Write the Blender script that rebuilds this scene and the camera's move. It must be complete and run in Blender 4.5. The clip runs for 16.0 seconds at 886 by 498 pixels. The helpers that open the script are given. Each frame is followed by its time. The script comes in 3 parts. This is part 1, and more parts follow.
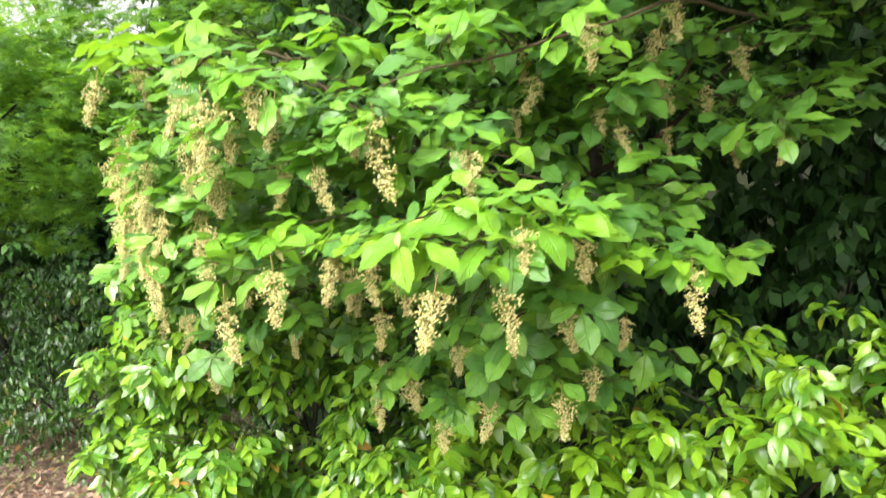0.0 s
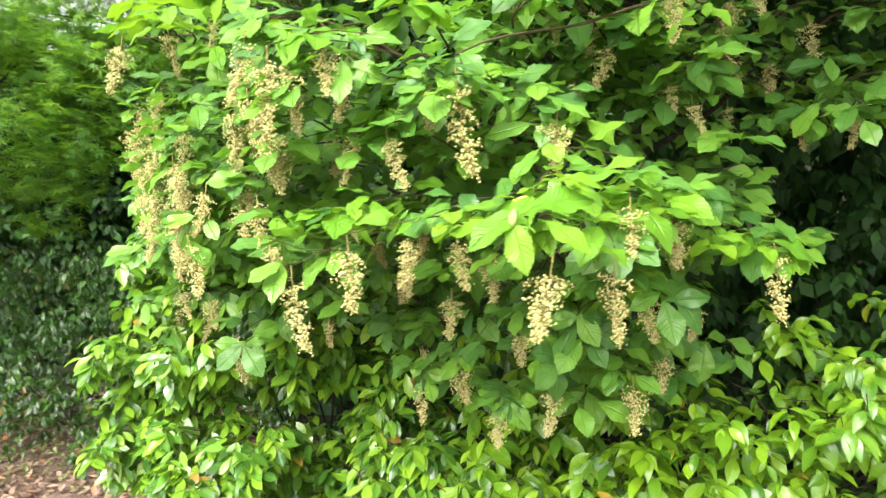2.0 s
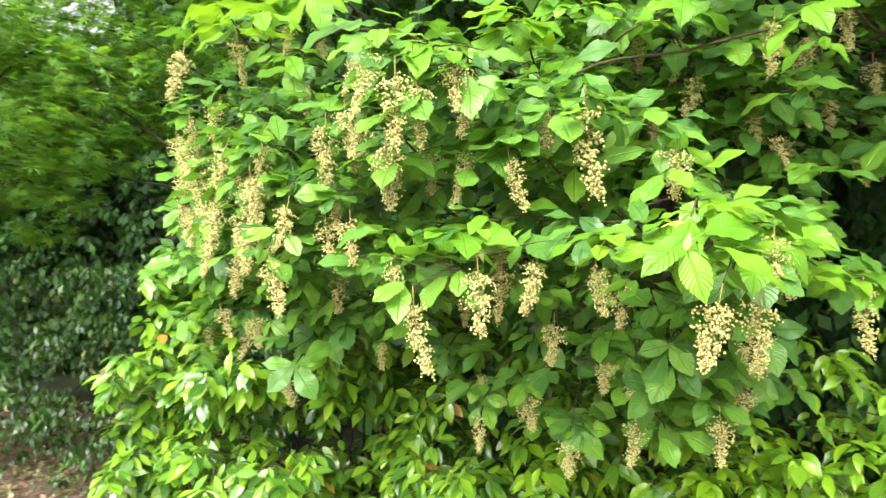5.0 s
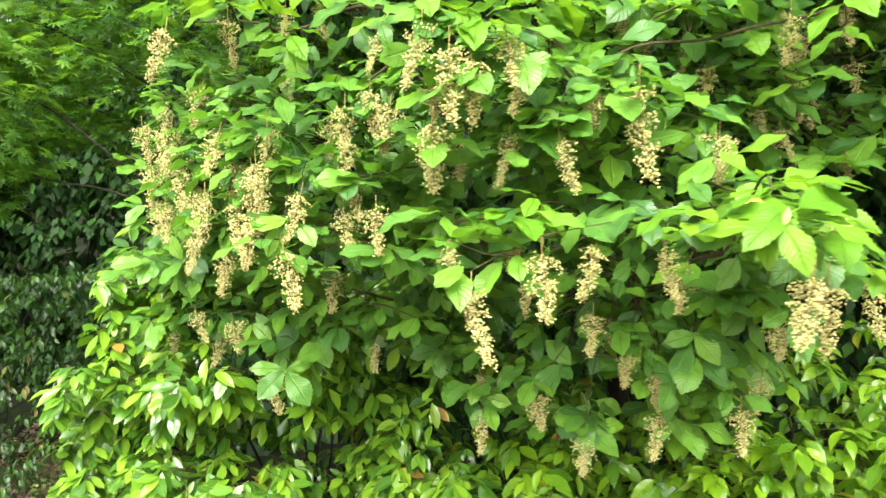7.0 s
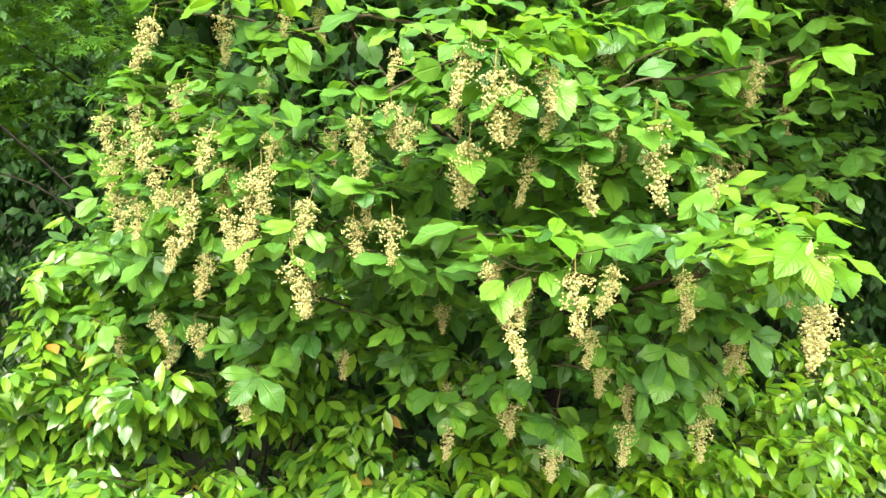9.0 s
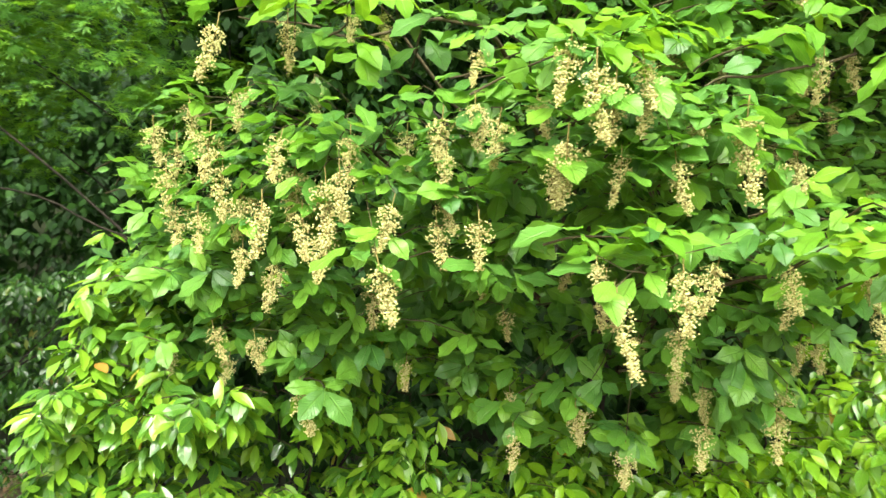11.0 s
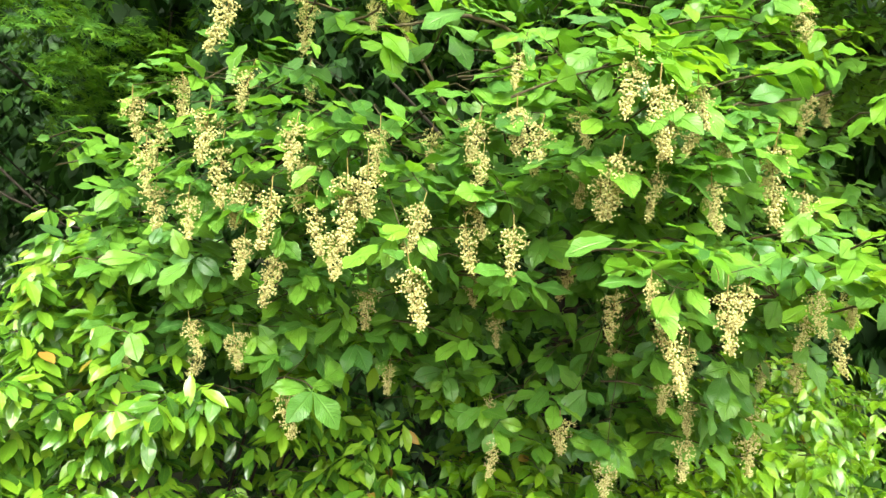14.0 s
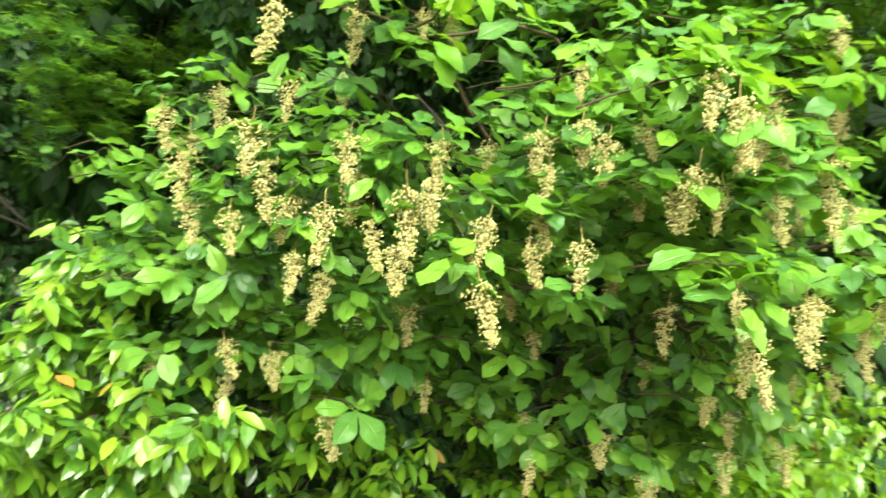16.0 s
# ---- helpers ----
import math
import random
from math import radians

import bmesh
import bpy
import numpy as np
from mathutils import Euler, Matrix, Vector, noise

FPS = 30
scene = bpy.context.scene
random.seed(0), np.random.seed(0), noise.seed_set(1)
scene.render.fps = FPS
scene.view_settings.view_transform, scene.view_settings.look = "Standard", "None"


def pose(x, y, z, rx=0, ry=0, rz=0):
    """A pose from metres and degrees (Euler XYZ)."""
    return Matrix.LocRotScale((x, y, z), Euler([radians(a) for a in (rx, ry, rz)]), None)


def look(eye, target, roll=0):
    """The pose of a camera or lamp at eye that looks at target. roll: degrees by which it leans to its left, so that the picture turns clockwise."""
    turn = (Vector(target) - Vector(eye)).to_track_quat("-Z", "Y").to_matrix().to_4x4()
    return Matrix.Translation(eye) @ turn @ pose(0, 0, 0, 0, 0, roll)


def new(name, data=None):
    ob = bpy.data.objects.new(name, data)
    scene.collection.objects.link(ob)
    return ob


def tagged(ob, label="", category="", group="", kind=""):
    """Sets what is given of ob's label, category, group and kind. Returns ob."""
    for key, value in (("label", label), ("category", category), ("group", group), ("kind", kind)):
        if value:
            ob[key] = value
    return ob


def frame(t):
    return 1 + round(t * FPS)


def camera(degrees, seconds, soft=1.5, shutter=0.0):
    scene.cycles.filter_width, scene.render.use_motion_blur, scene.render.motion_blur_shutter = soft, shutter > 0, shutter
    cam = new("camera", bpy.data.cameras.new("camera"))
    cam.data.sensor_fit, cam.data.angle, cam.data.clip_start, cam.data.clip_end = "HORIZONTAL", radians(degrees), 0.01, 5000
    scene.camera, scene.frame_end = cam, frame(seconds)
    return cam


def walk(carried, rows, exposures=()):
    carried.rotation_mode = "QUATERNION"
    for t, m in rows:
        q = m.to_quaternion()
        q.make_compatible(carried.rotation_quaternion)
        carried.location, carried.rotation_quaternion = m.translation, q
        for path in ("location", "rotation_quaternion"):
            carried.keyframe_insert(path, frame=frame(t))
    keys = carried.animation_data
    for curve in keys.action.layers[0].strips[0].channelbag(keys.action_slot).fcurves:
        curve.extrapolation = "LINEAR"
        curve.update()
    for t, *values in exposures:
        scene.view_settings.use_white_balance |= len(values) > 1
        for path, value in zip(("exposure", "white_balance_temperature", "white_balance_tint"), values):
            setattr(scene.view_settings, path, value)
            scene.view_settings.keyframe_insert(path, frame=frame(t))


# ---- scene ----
cam = camera(61.5, 16.0, 1.5, 0.9)
PATH = [
    (0, (0.025, 0.028, 1.571), (-0.056, 2.022, 1.433), -3.0),
    (0.5, (-0.027, 0.081, 1.544), (-0.096, 2.072, 1.37), -3.0),
    (1, (-0.088, 0.137, 1.541), (-0.163, 2.127, 1.356), -3.7),
    (1.5, (-0.118, 0.155, 1.555), (-0.201, 2.147, 1.397), -3.2),
    (2, (-0.218, 0.153, 1.556), (-0.224, 2.146, 1.385), -2.2),
    (2.5, (-0.345, 0.148, 1.552), (-0.264, 2.137, 1.363), -2.6),
    (3, (-0.424, 0.125, 1.558), (-0.298, 2.11, 1.354), -1.9),
    (3.5, (-0.464, 0.124, 1.575), (-0.387, 2.116, 1.417), -2.1),
    (4, (-0.467, 0.167, 1.564), (-0.429, 2.162, 1.429), -1.3),
    (4.2, (-0.476, 0.188, 1.565), (-0.453, 2.184, 1.44), -0.8),
    (6.3, (-0.752, 0.236, 1.517), (-0.402, 2.203, 1.418), 1.1),
    (6.5, (-0.774, 0.254, 1.509), (-0.425, 2.221, 1.418), 1.2),
    (7, (-0.842, 0.338, 1.494), (-0.449, 2.298, 1.421), -0.2),
    (7.5, (-0.908, 0.377, 1.507), (-0.429, 2.317, 1.426), 0.7),
    (8, (-1.043, 0.384, 1.502), (-0.383, 2.271, 1.433), 0.9),
    (8.5, (-1.143, 0.388, 1.498), (-0.446, 2.261, 1.427), 1.9),
    (9, (-1.157, 0.387, 1.502), (-0.426, 2.247, 1.452), 2.7),
    (9.5, (-1.169, 0.388, 1.497), (-0.434, 2.248, 1.437), 2.7),
    (10, (-1.217, 0.395, 1.502), (-0.5, 2.261, 1.453), 2.8),
    (10.2, (-1.234, 0.409, 1.489), (-0.554, 2.29, 1.46), 2.0),
    (12.3, (-1.575, 0.648, 1.472), (-0.565, 2.374, 1.455), 2.7),
    (12.5, (-1.596, 0.659, 1.474), (-0.568, 2.375, 1.465), 3.7),
    (13, (-1.612, 0.675, 1.471), (-0.571, 2.383, 1.47), 4.8),
    (13.5, (-1.613, 0.685, 1.471), (-0.569, 2.391, 1.47), 5.0),
    (14, (-1.613, 0.688, 1.466), (-0.564, 2.391, 1.467), 5.0),
    (14.5, (-1.645, 0.698, 1.46), (-0.595, 2.4, 1.426), 4.2),
    (15, (-1.682, 0.73, 1.448), (-0.639, 2.437, 1.451), 5.1),
    (15.5, (-1.74, 0.828, 1.435), (-0.655, 2.508, 1.47), 4.1),
    (15.8, (-1.772, 0.844, 1.445), (-0.632, 2.487, 1.474), 4.3),
    (15.9, (-1.7825, 0.8495, 1.448), (-0.638, 2.489, 1.486), 4.4),
    (15.967, (-1.7895, 0.853, 1.45), (-0.6395, 2.4895, 1.4925), 4.5),
    (16, (-1.793, 0.855, 1.451), (-0.636, 2.486, 1.495), 4.5),
]
walk(cam, [(t, look(eye, target, roll)) for t, eye, target, roll in PATH], [(0.0, 1.48, 6600, 11), (7.0, 1.48, 6750, 6), (16.0, 1.51, 6950, -1)])

# ---- light ----
SUN_HEIGHT, SUN_TURN = 47.0, 203.0
world = bpy.data.worlds.new("sky")
scene.world = world
world.use_nodes = True
wn, wl = world.node_tree.nodes, world.node_tree.links
sky = wn.new("ShaderNodeTexSky")
sky.sky_type, sky.sun_disc = "NISHITA", False
sky.sun_elevation, sky.sun_rotation = radians(SUN_HEIGHT), radians(SUN_TURN)
sky.dust_density, sky.air_density, sky.ozone_density = 6.0, 1.0, 1.0
veil = wn.new("ShaderNodeHueSaturation")
veil.inputs["Saturation"].default_value = 0.07
wl.new(sky.outputs[0], veil.inputs["Color"])
wl.new(veil.outputs[0], wn["Background"].inputs["Color"])
wn["Background"].inputs["Strength"].default_value = 0.205
sun = new("sun", bpy.data.lights.new("sun", "SUN"))
sun.data.energy, sun.data.angle, sun.data.color = 2.95, radians(55), (1.0, 0.98, 0.86)
a, h = radians(SUN_TURN), radians(SUN_HEIGHT)
sun.matrix_world = look((math.sin(a) * math.cos(h) * 20, math.cos(a) * math.cos(h) * 20, math.sin(h) * 20), (0, 0, 0))

rng = np.random.default_rng(11)


# ---- materials ----
def material(name, rough=0.6, spec=0.5):
    m = bpy.data.materials.new(name)
    m.use_nodes = True
    p = m.node_tree.nodes["Principled BSDF"]
    p.inputs["Roughness"].default_value = rough
    p.inputs["Specular IOR Level"].default_value = spec
    return m, m.node_tree.nodes, m.node_tree.links, p


def calc(nodes, links, op, one, two=None, clamp=False):
    n = nodes.new("ShaderNodeMath")
    n.operation, n.use_clamp = op, clamp
    for k, v in enumerate((one, two)):
        if v is None:
            continue
        if isinstance(v, (int, float)):
            n.inputs[k].default_value = v
        else:
            links.new(v, n.inputs[k])
    return n.outputs[0]


def ramp(nodes, links, fac, stops):
    n = nodes.new("ShaderNodeValToRGB")
    while len(n.color_ramp.elements) < len(stops):
        n.color_ramp.elements.new(0.5)
    for e, (at, c) in zip(n.color_ramp.elements, stops):
        e.position, e.color = at, (*c, 1)
    links.new(fac, n.inputs[0])
    return n.outputs[0]


def blend(nodes, links, fac, one, two, kind="MIX"):
    n = nodes.new("ShaderNodeMix")
    n.data_type, n.blend_type = "RGBA", kind
    for slot, v in ((0, fac), (6, one), (7, two)):
        if isinstance(v, (int, float)):
            n.inputs[slot].default_value = v
        elif isinstance(v, tuple):
            n.inputs[slot].default_value = (*v, 1)
        else:
            links.new(v, n.inputs[slot])
    return n.outputs[2]


def leaf_material(name, stops, glow, through_part, rough, veins=9.0, vein_depth=0.5, brown=0.0, spec=0.5, coat=0.0):
    """stops: the colours of single leaves, from the darkest to the lightest; glow: the colour of light that passes through."""
    m, n, l, p = material(name, rough, spec)
    info, geo = n.new("ShaderNodeObjectInfo"), n.new("ShaderNodeNewGeometry")
    chance = calc(n, l, "FRACT", calc(n, l, "ADD", info.outputs["Random"], geo.outputs["Random Per Island"]))
    uv = n.new("ShaderNodeUVMap")
    sep = n.new("ShaderNodeSeparateXYZ")
    l.new(uv.outputs[0], sep.inputs[0])
    side = calc(n, l, "ABSOLUTE", calc(n, l, "SUBTRACT", sep.outputs[1], 0.5))
    run = calc(n, l, "SUBTRACT", sep.outputs[0], calc(n, l, "MULTIPLY", side, 0.45))
    wave = calc(n, l, "ABSOLUTE", calc(n, l, "SINE", calc(n, l, "MULTIPLY", run, veins * math.pi)))
    rib = calc(n, l, "SUBTRACT", 1.0, calc(n, l, "MULTIPLY", side, 16.0), True)
    line = calc(n, l, "MAXIMUM", calc(n, l, "SUBTRACT", 1.0, calc(n, l, "MULTIPLY", wave, 3.5), True), rib)
    tex = n.new("ShaderNodeTexNoise")
    tex.inputs["Scale"].default_value, tex.inputs["Detail"].default_value = 14.0, 4.0
    co = n.new("ShaderNodeTexCoord")
    l.new(co.outputs["Object"], tex.inputs["Vector"])
    col = ramp(n, l, chance, stops)
    col = blend(n, l, calc(n, l, "MULTIPLY", tex.outputs[0], 0.5), col, blend(n, l, 1.0, col, (0.62, 0.72, 0.5), "MULTIPLY"))
    col = blend(n, l, calc(n, l, "MULTIPLY", line, 0.28), col, stops[max(1, len(stops) - 2)][1])
    if brown:
        spot = n.new("ShaderNodeTexNoise")
        spot.inputs["Scale"].default_value = 60.0
        l.new(co.outputs["Object"], spot.inputs["Vector"])
        mark = calc(n, l, "MULTIPLY", calc(n, l, "GREATER_THAN", spot.outputs[0], 0.68), brown)
        col = blend(n, l, mark, col, (0.16, 0.09, 0.03))
    l.new(col, p.inputs["Base Color"])
    l.new(calc(n, l, "ADD", rough - 0.08, calc(n, l, "MULTIPLY", tex.outputs[0], 0.18)), p.inputs["Roughness"])
    bump = n.new("ShaderNodeBump")
    bump.inputs["Strength"].default_value, bump.inputs["Distance"].default_value = vein_depth, 0.0022
    l.new(calc(n, l, "SUBTRACT", calc(n, l, "MULTIPLY", tex.outputs[0], 0.4), line), bump.inputs["Height"])
    l.new(bump.outputs[0], p.inputs["Normal"])
    p.inputs["Coat Weight"].default_value, p.inputs["Coat Roughness"].default_value = coat, 0.38
    tr = n.new("ShaderNodeBsdfTranslucent")
    l.new(blend(n, l, 0.55, col, glow), tr.inputs["Color"])
    mix = n.new("ShaderNodeMixShader")
    mix.inputs[0].default_value = through_part
    l.new(p.outputs[0], mix.inputs[1])
    l.new(tr.outputs[0], mix.inputs[2])
    l.new(mix.outputs[0], n["Material Output"].inputs["Surface"])
    return m


def bark_material(name, dark, light, scale=40.0, spec=0.25):
    m, n, l, p = material(name, 0.85, spec)
    co, tex = n.new("ShaderNodeTexCoord"), n.new("ShaderNodeTexNoise")
    tex.inputs["Scale"].default_value, tex.inputs["Detail"].default_value = scale, 6.0
    l.new(co.outputs["Object"], tex.inputs["Vector"])
    l.new(ramp(n, l, tex.outputs[0], [(0.3, dark), (0.7, light)]), p.inputs["Base Color"])
    bump = n.new("ShaderNodeBump")
    bump.inputs["Strength"].default_value, bump.inputs["Distance"].default_value = 0.6, 0.004
    l.new(tex.outputs[0], bump.inputs["Height"])
    l.new(bump.outputs[0], p.inputs["Normal"])
    return m


LEAF = leaf_material("serrated_leaf", [(0.0, (0.045, 0.135, 0.032)), (0.35, (0.092, 0.228, 0.038)), (0.7, (0.13, 0.29, 0.038)), (0.92, (0.158, 0.33, 0.036)), (1.0, (0.18, 0.355, 0.032))],
                     (0.24, 0.55, 0.02), 0.32, 0.38, 11.0, 1.0, 0.25, 0.45, 0.0)
FRESH = leaf_material("fresh_serrated_leaf", [(0.0, (0.1, 0.26, 0.02)), (0.5, (0.14, 0.32, 0.022)), (1.0, (0.19, 0.36, 0.025))],
                      (0.34, 0.6, 0.02), 0.38, 0.46, 11.0, 1.0, 0.15, 0.35, 0.0)
GLOSSY = leaf_material("glossy_leaf", [(0.0, (0.025, 0.085, 0.015)), (0.35, (0.08, 0.2, 0.022)), (0.75, (0.17, 0.325, 0.026)), (0.985, (0.215, 0.37, 0.03)), (1.0, (0.42, 0.19, 0.05))],
                       (0.22, 0.48, 0.02), 0.26, 0.16, 8.0, 0.3, 0.3, 0.65)
BRIGHT = leaf_material("young_leaf", [(0.0, (0.035, 0.12, 0.012)), (0.4, (0.12, 0.255, 0.016)), (0.98, (0.21, 0.37, 0.018)), (1.0, (0.42, 0.2, 0.04))],
                       (0.25, 0.5, 0.02), 0.32, 0.26, 7.0, 0.3, 0.1, 0.6)
MAPLE = leaf_material("maple_leaf", [(0.0, (0.03, 0.11, 0.014)), (0.55, (0.065, 0.185, 0.018)), (0.85, (0.13, 0.28, 0.022)), (1.0, (0.22, 0.37, 0.025))],
                      (0.3, 0.55, 0.03), 0.5, 0.55, 3.0, 0.2)
# thicket leaves: green lowered in the colour itself to stand for deep shade
DARK = leaf_material("shade_darkened_leaf", [(0.0, (0.009, 0.03, 0.008)), (0.6, (0.017, 0.05, 0.01)), (1.0, (0.036, 0.095, 0.015))],
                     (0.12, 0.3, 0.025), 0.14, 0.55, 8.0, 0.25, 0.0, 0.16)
# the maple's shade on this shrub is partly painted into its leaf colour
SHADE = leaf_material("shade_darkened_small_leaf", [(0.0, (0.01, 0.032, 0.008)), (0.5, (0.02, 0.06, 0.011)), (0.95, (0.05, 0.12, 0.018)), (1.0, (0.24, 0.16, 0.06))],
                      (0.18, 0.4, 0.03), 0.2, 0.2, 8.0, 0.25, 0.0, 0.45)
WEED = leaf_material("weed_leaf", [(0.0, (0.06, 0.1, 0.025)), (0.5, (0.13, 0.18, 0.05)), (0.9, (0.2, 0.2, 0.08)), (1.0, (0.26, 0.15, 0.07))],
                     (0.25, 0.4, 0.05), 0.25, 0.5, 5.0, 0.3)
LITTER = leaf_material("dry_leaf", [(0.0, (0.08, 0.045, 0.03)), (0.5, (0.2, 0.12, 0.09)), (0.85, (0.32, 0.21, 0.16)), (0.95, (0.4, 0.3, 0.23)), (1.0, (0.4, 0.13, 0.04))],
                       (0.3, 0.2, 0.1), 0.1, 0.7, 6.0, 0.5)
YELLOWED = leaf_material("yellowed_leaf", [(0.0, (0.5, 0.42, 0.07)), (1.0, (0.6, 0.5, 0.1))], (0.7, 0.6, 0.1), 0.3, 0.5, 9.0, 0.5, 0.2)
PALE = leaf_material("pale_withered_leaf", [(0.0, (0.36, 0.36, 0.15)), (1.0, (0.44, 0.43, 0.2))], (0.5, 0.5, 0.2), 0.25, 0.6, 9.0, 0.4, 0.2, 0.2)
TWIG = bark_material("twig_bark", (0.03, 0.026, 0.013), (0.08, 0.062, 0.03), 90)
BARK = bark_material("trunk_bark", (0.012, 0.01, 0.008), (0.034, 0.028, 0.022), 40.0, 0.1)
STALK = bark_material("flower_stalk", (0.16, 0.13, 0.04), (0.28, 0.22, 0.08), 200)
EARTH = bark_material("earth", (0.07, 0.045, 0.035), (0.2, 0.135, 0.11), 26)
# near-black earth: the shade under and behind the plants, put into the colour
SHADED_EARTH = bark_material("shade_darkened_earth", (0.008, 0.01, 0.006), (0.02, 0.024, 0.012), 6, 0.03)
BUD, n_, l_, p_ = material("flower_bud", 0.55, 0.4)
g_ = n_.new("ShaderNodeNewGeometry")
l_.new(ramp(n_, l_, g_.outputs["Random Per Island"], [(0.0, (0.25, 0.215, 0.07)), (0.3, (0.41, 0.38, 0.14)), (1.0, (0.55, 0.53, 0.235))]), p_.inputs["Base Color"])


# ---- mesh tools ----
def part(name, data, mat, parent, label="", kind=""):
    ob = new(name, data)
    if mat is not None and not data.materials:
        data.materials.append(mat)
    ob.parent = parent
    return tagged(ob, label, "", "", kind)


def thing(name, x, y, z, label, category, kind="", group=""):
    ob = new(name)
    ob.empty_display_size = 0.1
    ob.location = (x, y, z)
    return tagged(ob, label, category, group, kind)


def mesh_of(name, verts, faces, uvs=None, smooth=True, slots=None):
    """One mesh out of arrays: verts (n, 3), faces (m, k) with one k, uvs (n, 2)."""
    me = bpy.data.meshes.new(name)
    verts, faces = np.asarray(verts, np.float32), np.asarray(faces, np.int32)
    m, k = faces.shape
    me.vertices.add(len(verts))
    me.vertices.foreach_set("co", verts.ravel())
    me.loops.add(m * k)
    me.loops.foreach_set("vertex_index", faces.ravel())
    me.polygons.add(m)
    me.polygons.foreach_set("loop_start", np.arange(0, m * k, k, dtype=np.int32))
    me.polygons.foreach_set("loop_total", np.full(m, k, np.int32))
    if slots is not None:
        me.polygons.foreach_set("material_index", np.asarray(slots, np.int32))
    me.polygons.foreach_set("use_smooth", np.full(m, smooth))
    if uvs is not None:
        me.uv_layers.new(name="UVMap").data.foreach_set("uv", np.asarray(uvs, np.float32)[faces.ravel()].ravel())
    me.update(calc_edges=True)
    return me


def leaf_shape(segments, columns, width, fullest=0.42, teeth=0.0, fold=0.25, droop=0.25, curl=0.0, tip=1.0, wave=0.0, stalk=0.0, base=0.95, end=0.86):
    """A leaf one long, along +x from its stalk, its upper side to +z: verts, quads, uvs."""
    verts, uvs = [], []
    for i in range(segments + 1):
        u = i / segments
        k = u ** (math.log(0.5) / math.log(fullest))
        half = width / 2 * math.sin(k * math.pi) ** (base if u < fullest else end) * (1 - tip * 0.45 * max(0.0, (u - 0.76) / 0.24))
        half = max(half, 0.004)
        for j in range(columns + 1):
            v = j / columns * 2 - 1
            edge = abs(v) > 0.99
            w = half * v * (1 + (teeth if i % 2 and edge else 0))
            x = u + (teeth * 0.25 if i % 2 and edge else 0)
            z = fold * abs(w) - droop * u * u + wave * math.sin(u * 11 + (2 if v > 0 else 0)) * abs(v) * half - curl * (abs(v) ** 2) * half
            verts.append((x * (1 - 0.25 * droop * u), w, z))
            uvs.append((u, j / columns))
    faces = []
    for i in range(segments):
        for j in range(columns):
            p = i * (columns + 1) + j
            faces.append((p, p + columns + 1, p + columns + 2, p + 1))
    if stalk:
        b, r = len(verts), 0.012
        for x, z in ((-stalk, -0.25 * stalk), (0.03, -0.004)):
            verts += [(x, r, z), (x, -r, z), (x, 0, z - 1.6 * r), (x, 0, z + 0.4 * r)]
            uvs += [(0.0, 0.5)] * 4
        faces += [(b, b + 4, b + 6, b + 2), (b + 2, b + 6, b + 5, b + 1), (b + 1, b + 5, b + 7, b + 3), (b + 3, b + 7, b + 4, b)]
    return np.array(verts), np.array(faces), np.array(uvs)


def palm_shape(lobes=7):
    """A small maple leaf one across, its lobes spread like fingers: verts, quads, uvs."""
    verts, faces, uvs = [(0, 0, 0)], [], [(0, 0.5)]
    for i in range(lobes):
        a = radians(-110 + 220 * i / (lobes - 1))
        r = 0.62 - 0.22 * abs(i / (lobes - 1) * 2 - 1) ** 1.5
        for da, s in ((-0.22, 0.5), (0, 1), (0.22, 0.5)):
            verts.append((math.cos(a + da) * r * s, math.sin(a + da) * r * s, -0.22 * (r * s) ** 2))
            uvs.append((s, 0.5 + da))
        b = 1 + 3 * i
        faces.append((0, b, b + 1, b + 2))
    return np.array(verts), np.array(faces), np.array(uvs)


def frames_of(places, ways, ups, sizes):
    """Matrices (n, 3, 4) that lay a leaf at each place, along its way, its upper side towards up."""
    x = ways / np.linalg.norm(ways, axis=1, keepdims=True)
    y = np.cross(ups, x)
    y /= np.linalg.norm(y, axis=1, keepdims=True) + 1e-9
    z = np.cross(x, y)
    return np.stack([x * sizes[:, None], y * sizes[:, None], z * sizes[:, None], places], axis=2)


def scatter(name, shapes, mats, origin):
    """Many leaves in one mesh: each matrix takes one of the shapes in turn."""
    vs, fs, us, base = [], [], [], 0
    for k, (v, f, u) in enumerate(shapes):
        mm = mats[k::len(shapes)]
        if not len(mm):
            continue
        w = np.einsum("nij,vj->nvi", mm[:, :, :3], v) + mm[:, None, :, 3] - np.array(origin)
        vs.append(w.reshape(-1, 3))
        fs.append((f[None] + (np.arange(len(mm)) * len(v))[:, None, None]).reshape(-1, 4) + base)
        us.append(np.tile(u, (len(mm), 1)))
        base += len(mm) * len(v)
    return mesh_of(name, np.concatenate(vs), np.concatenate(fs), np.concatenate(us))


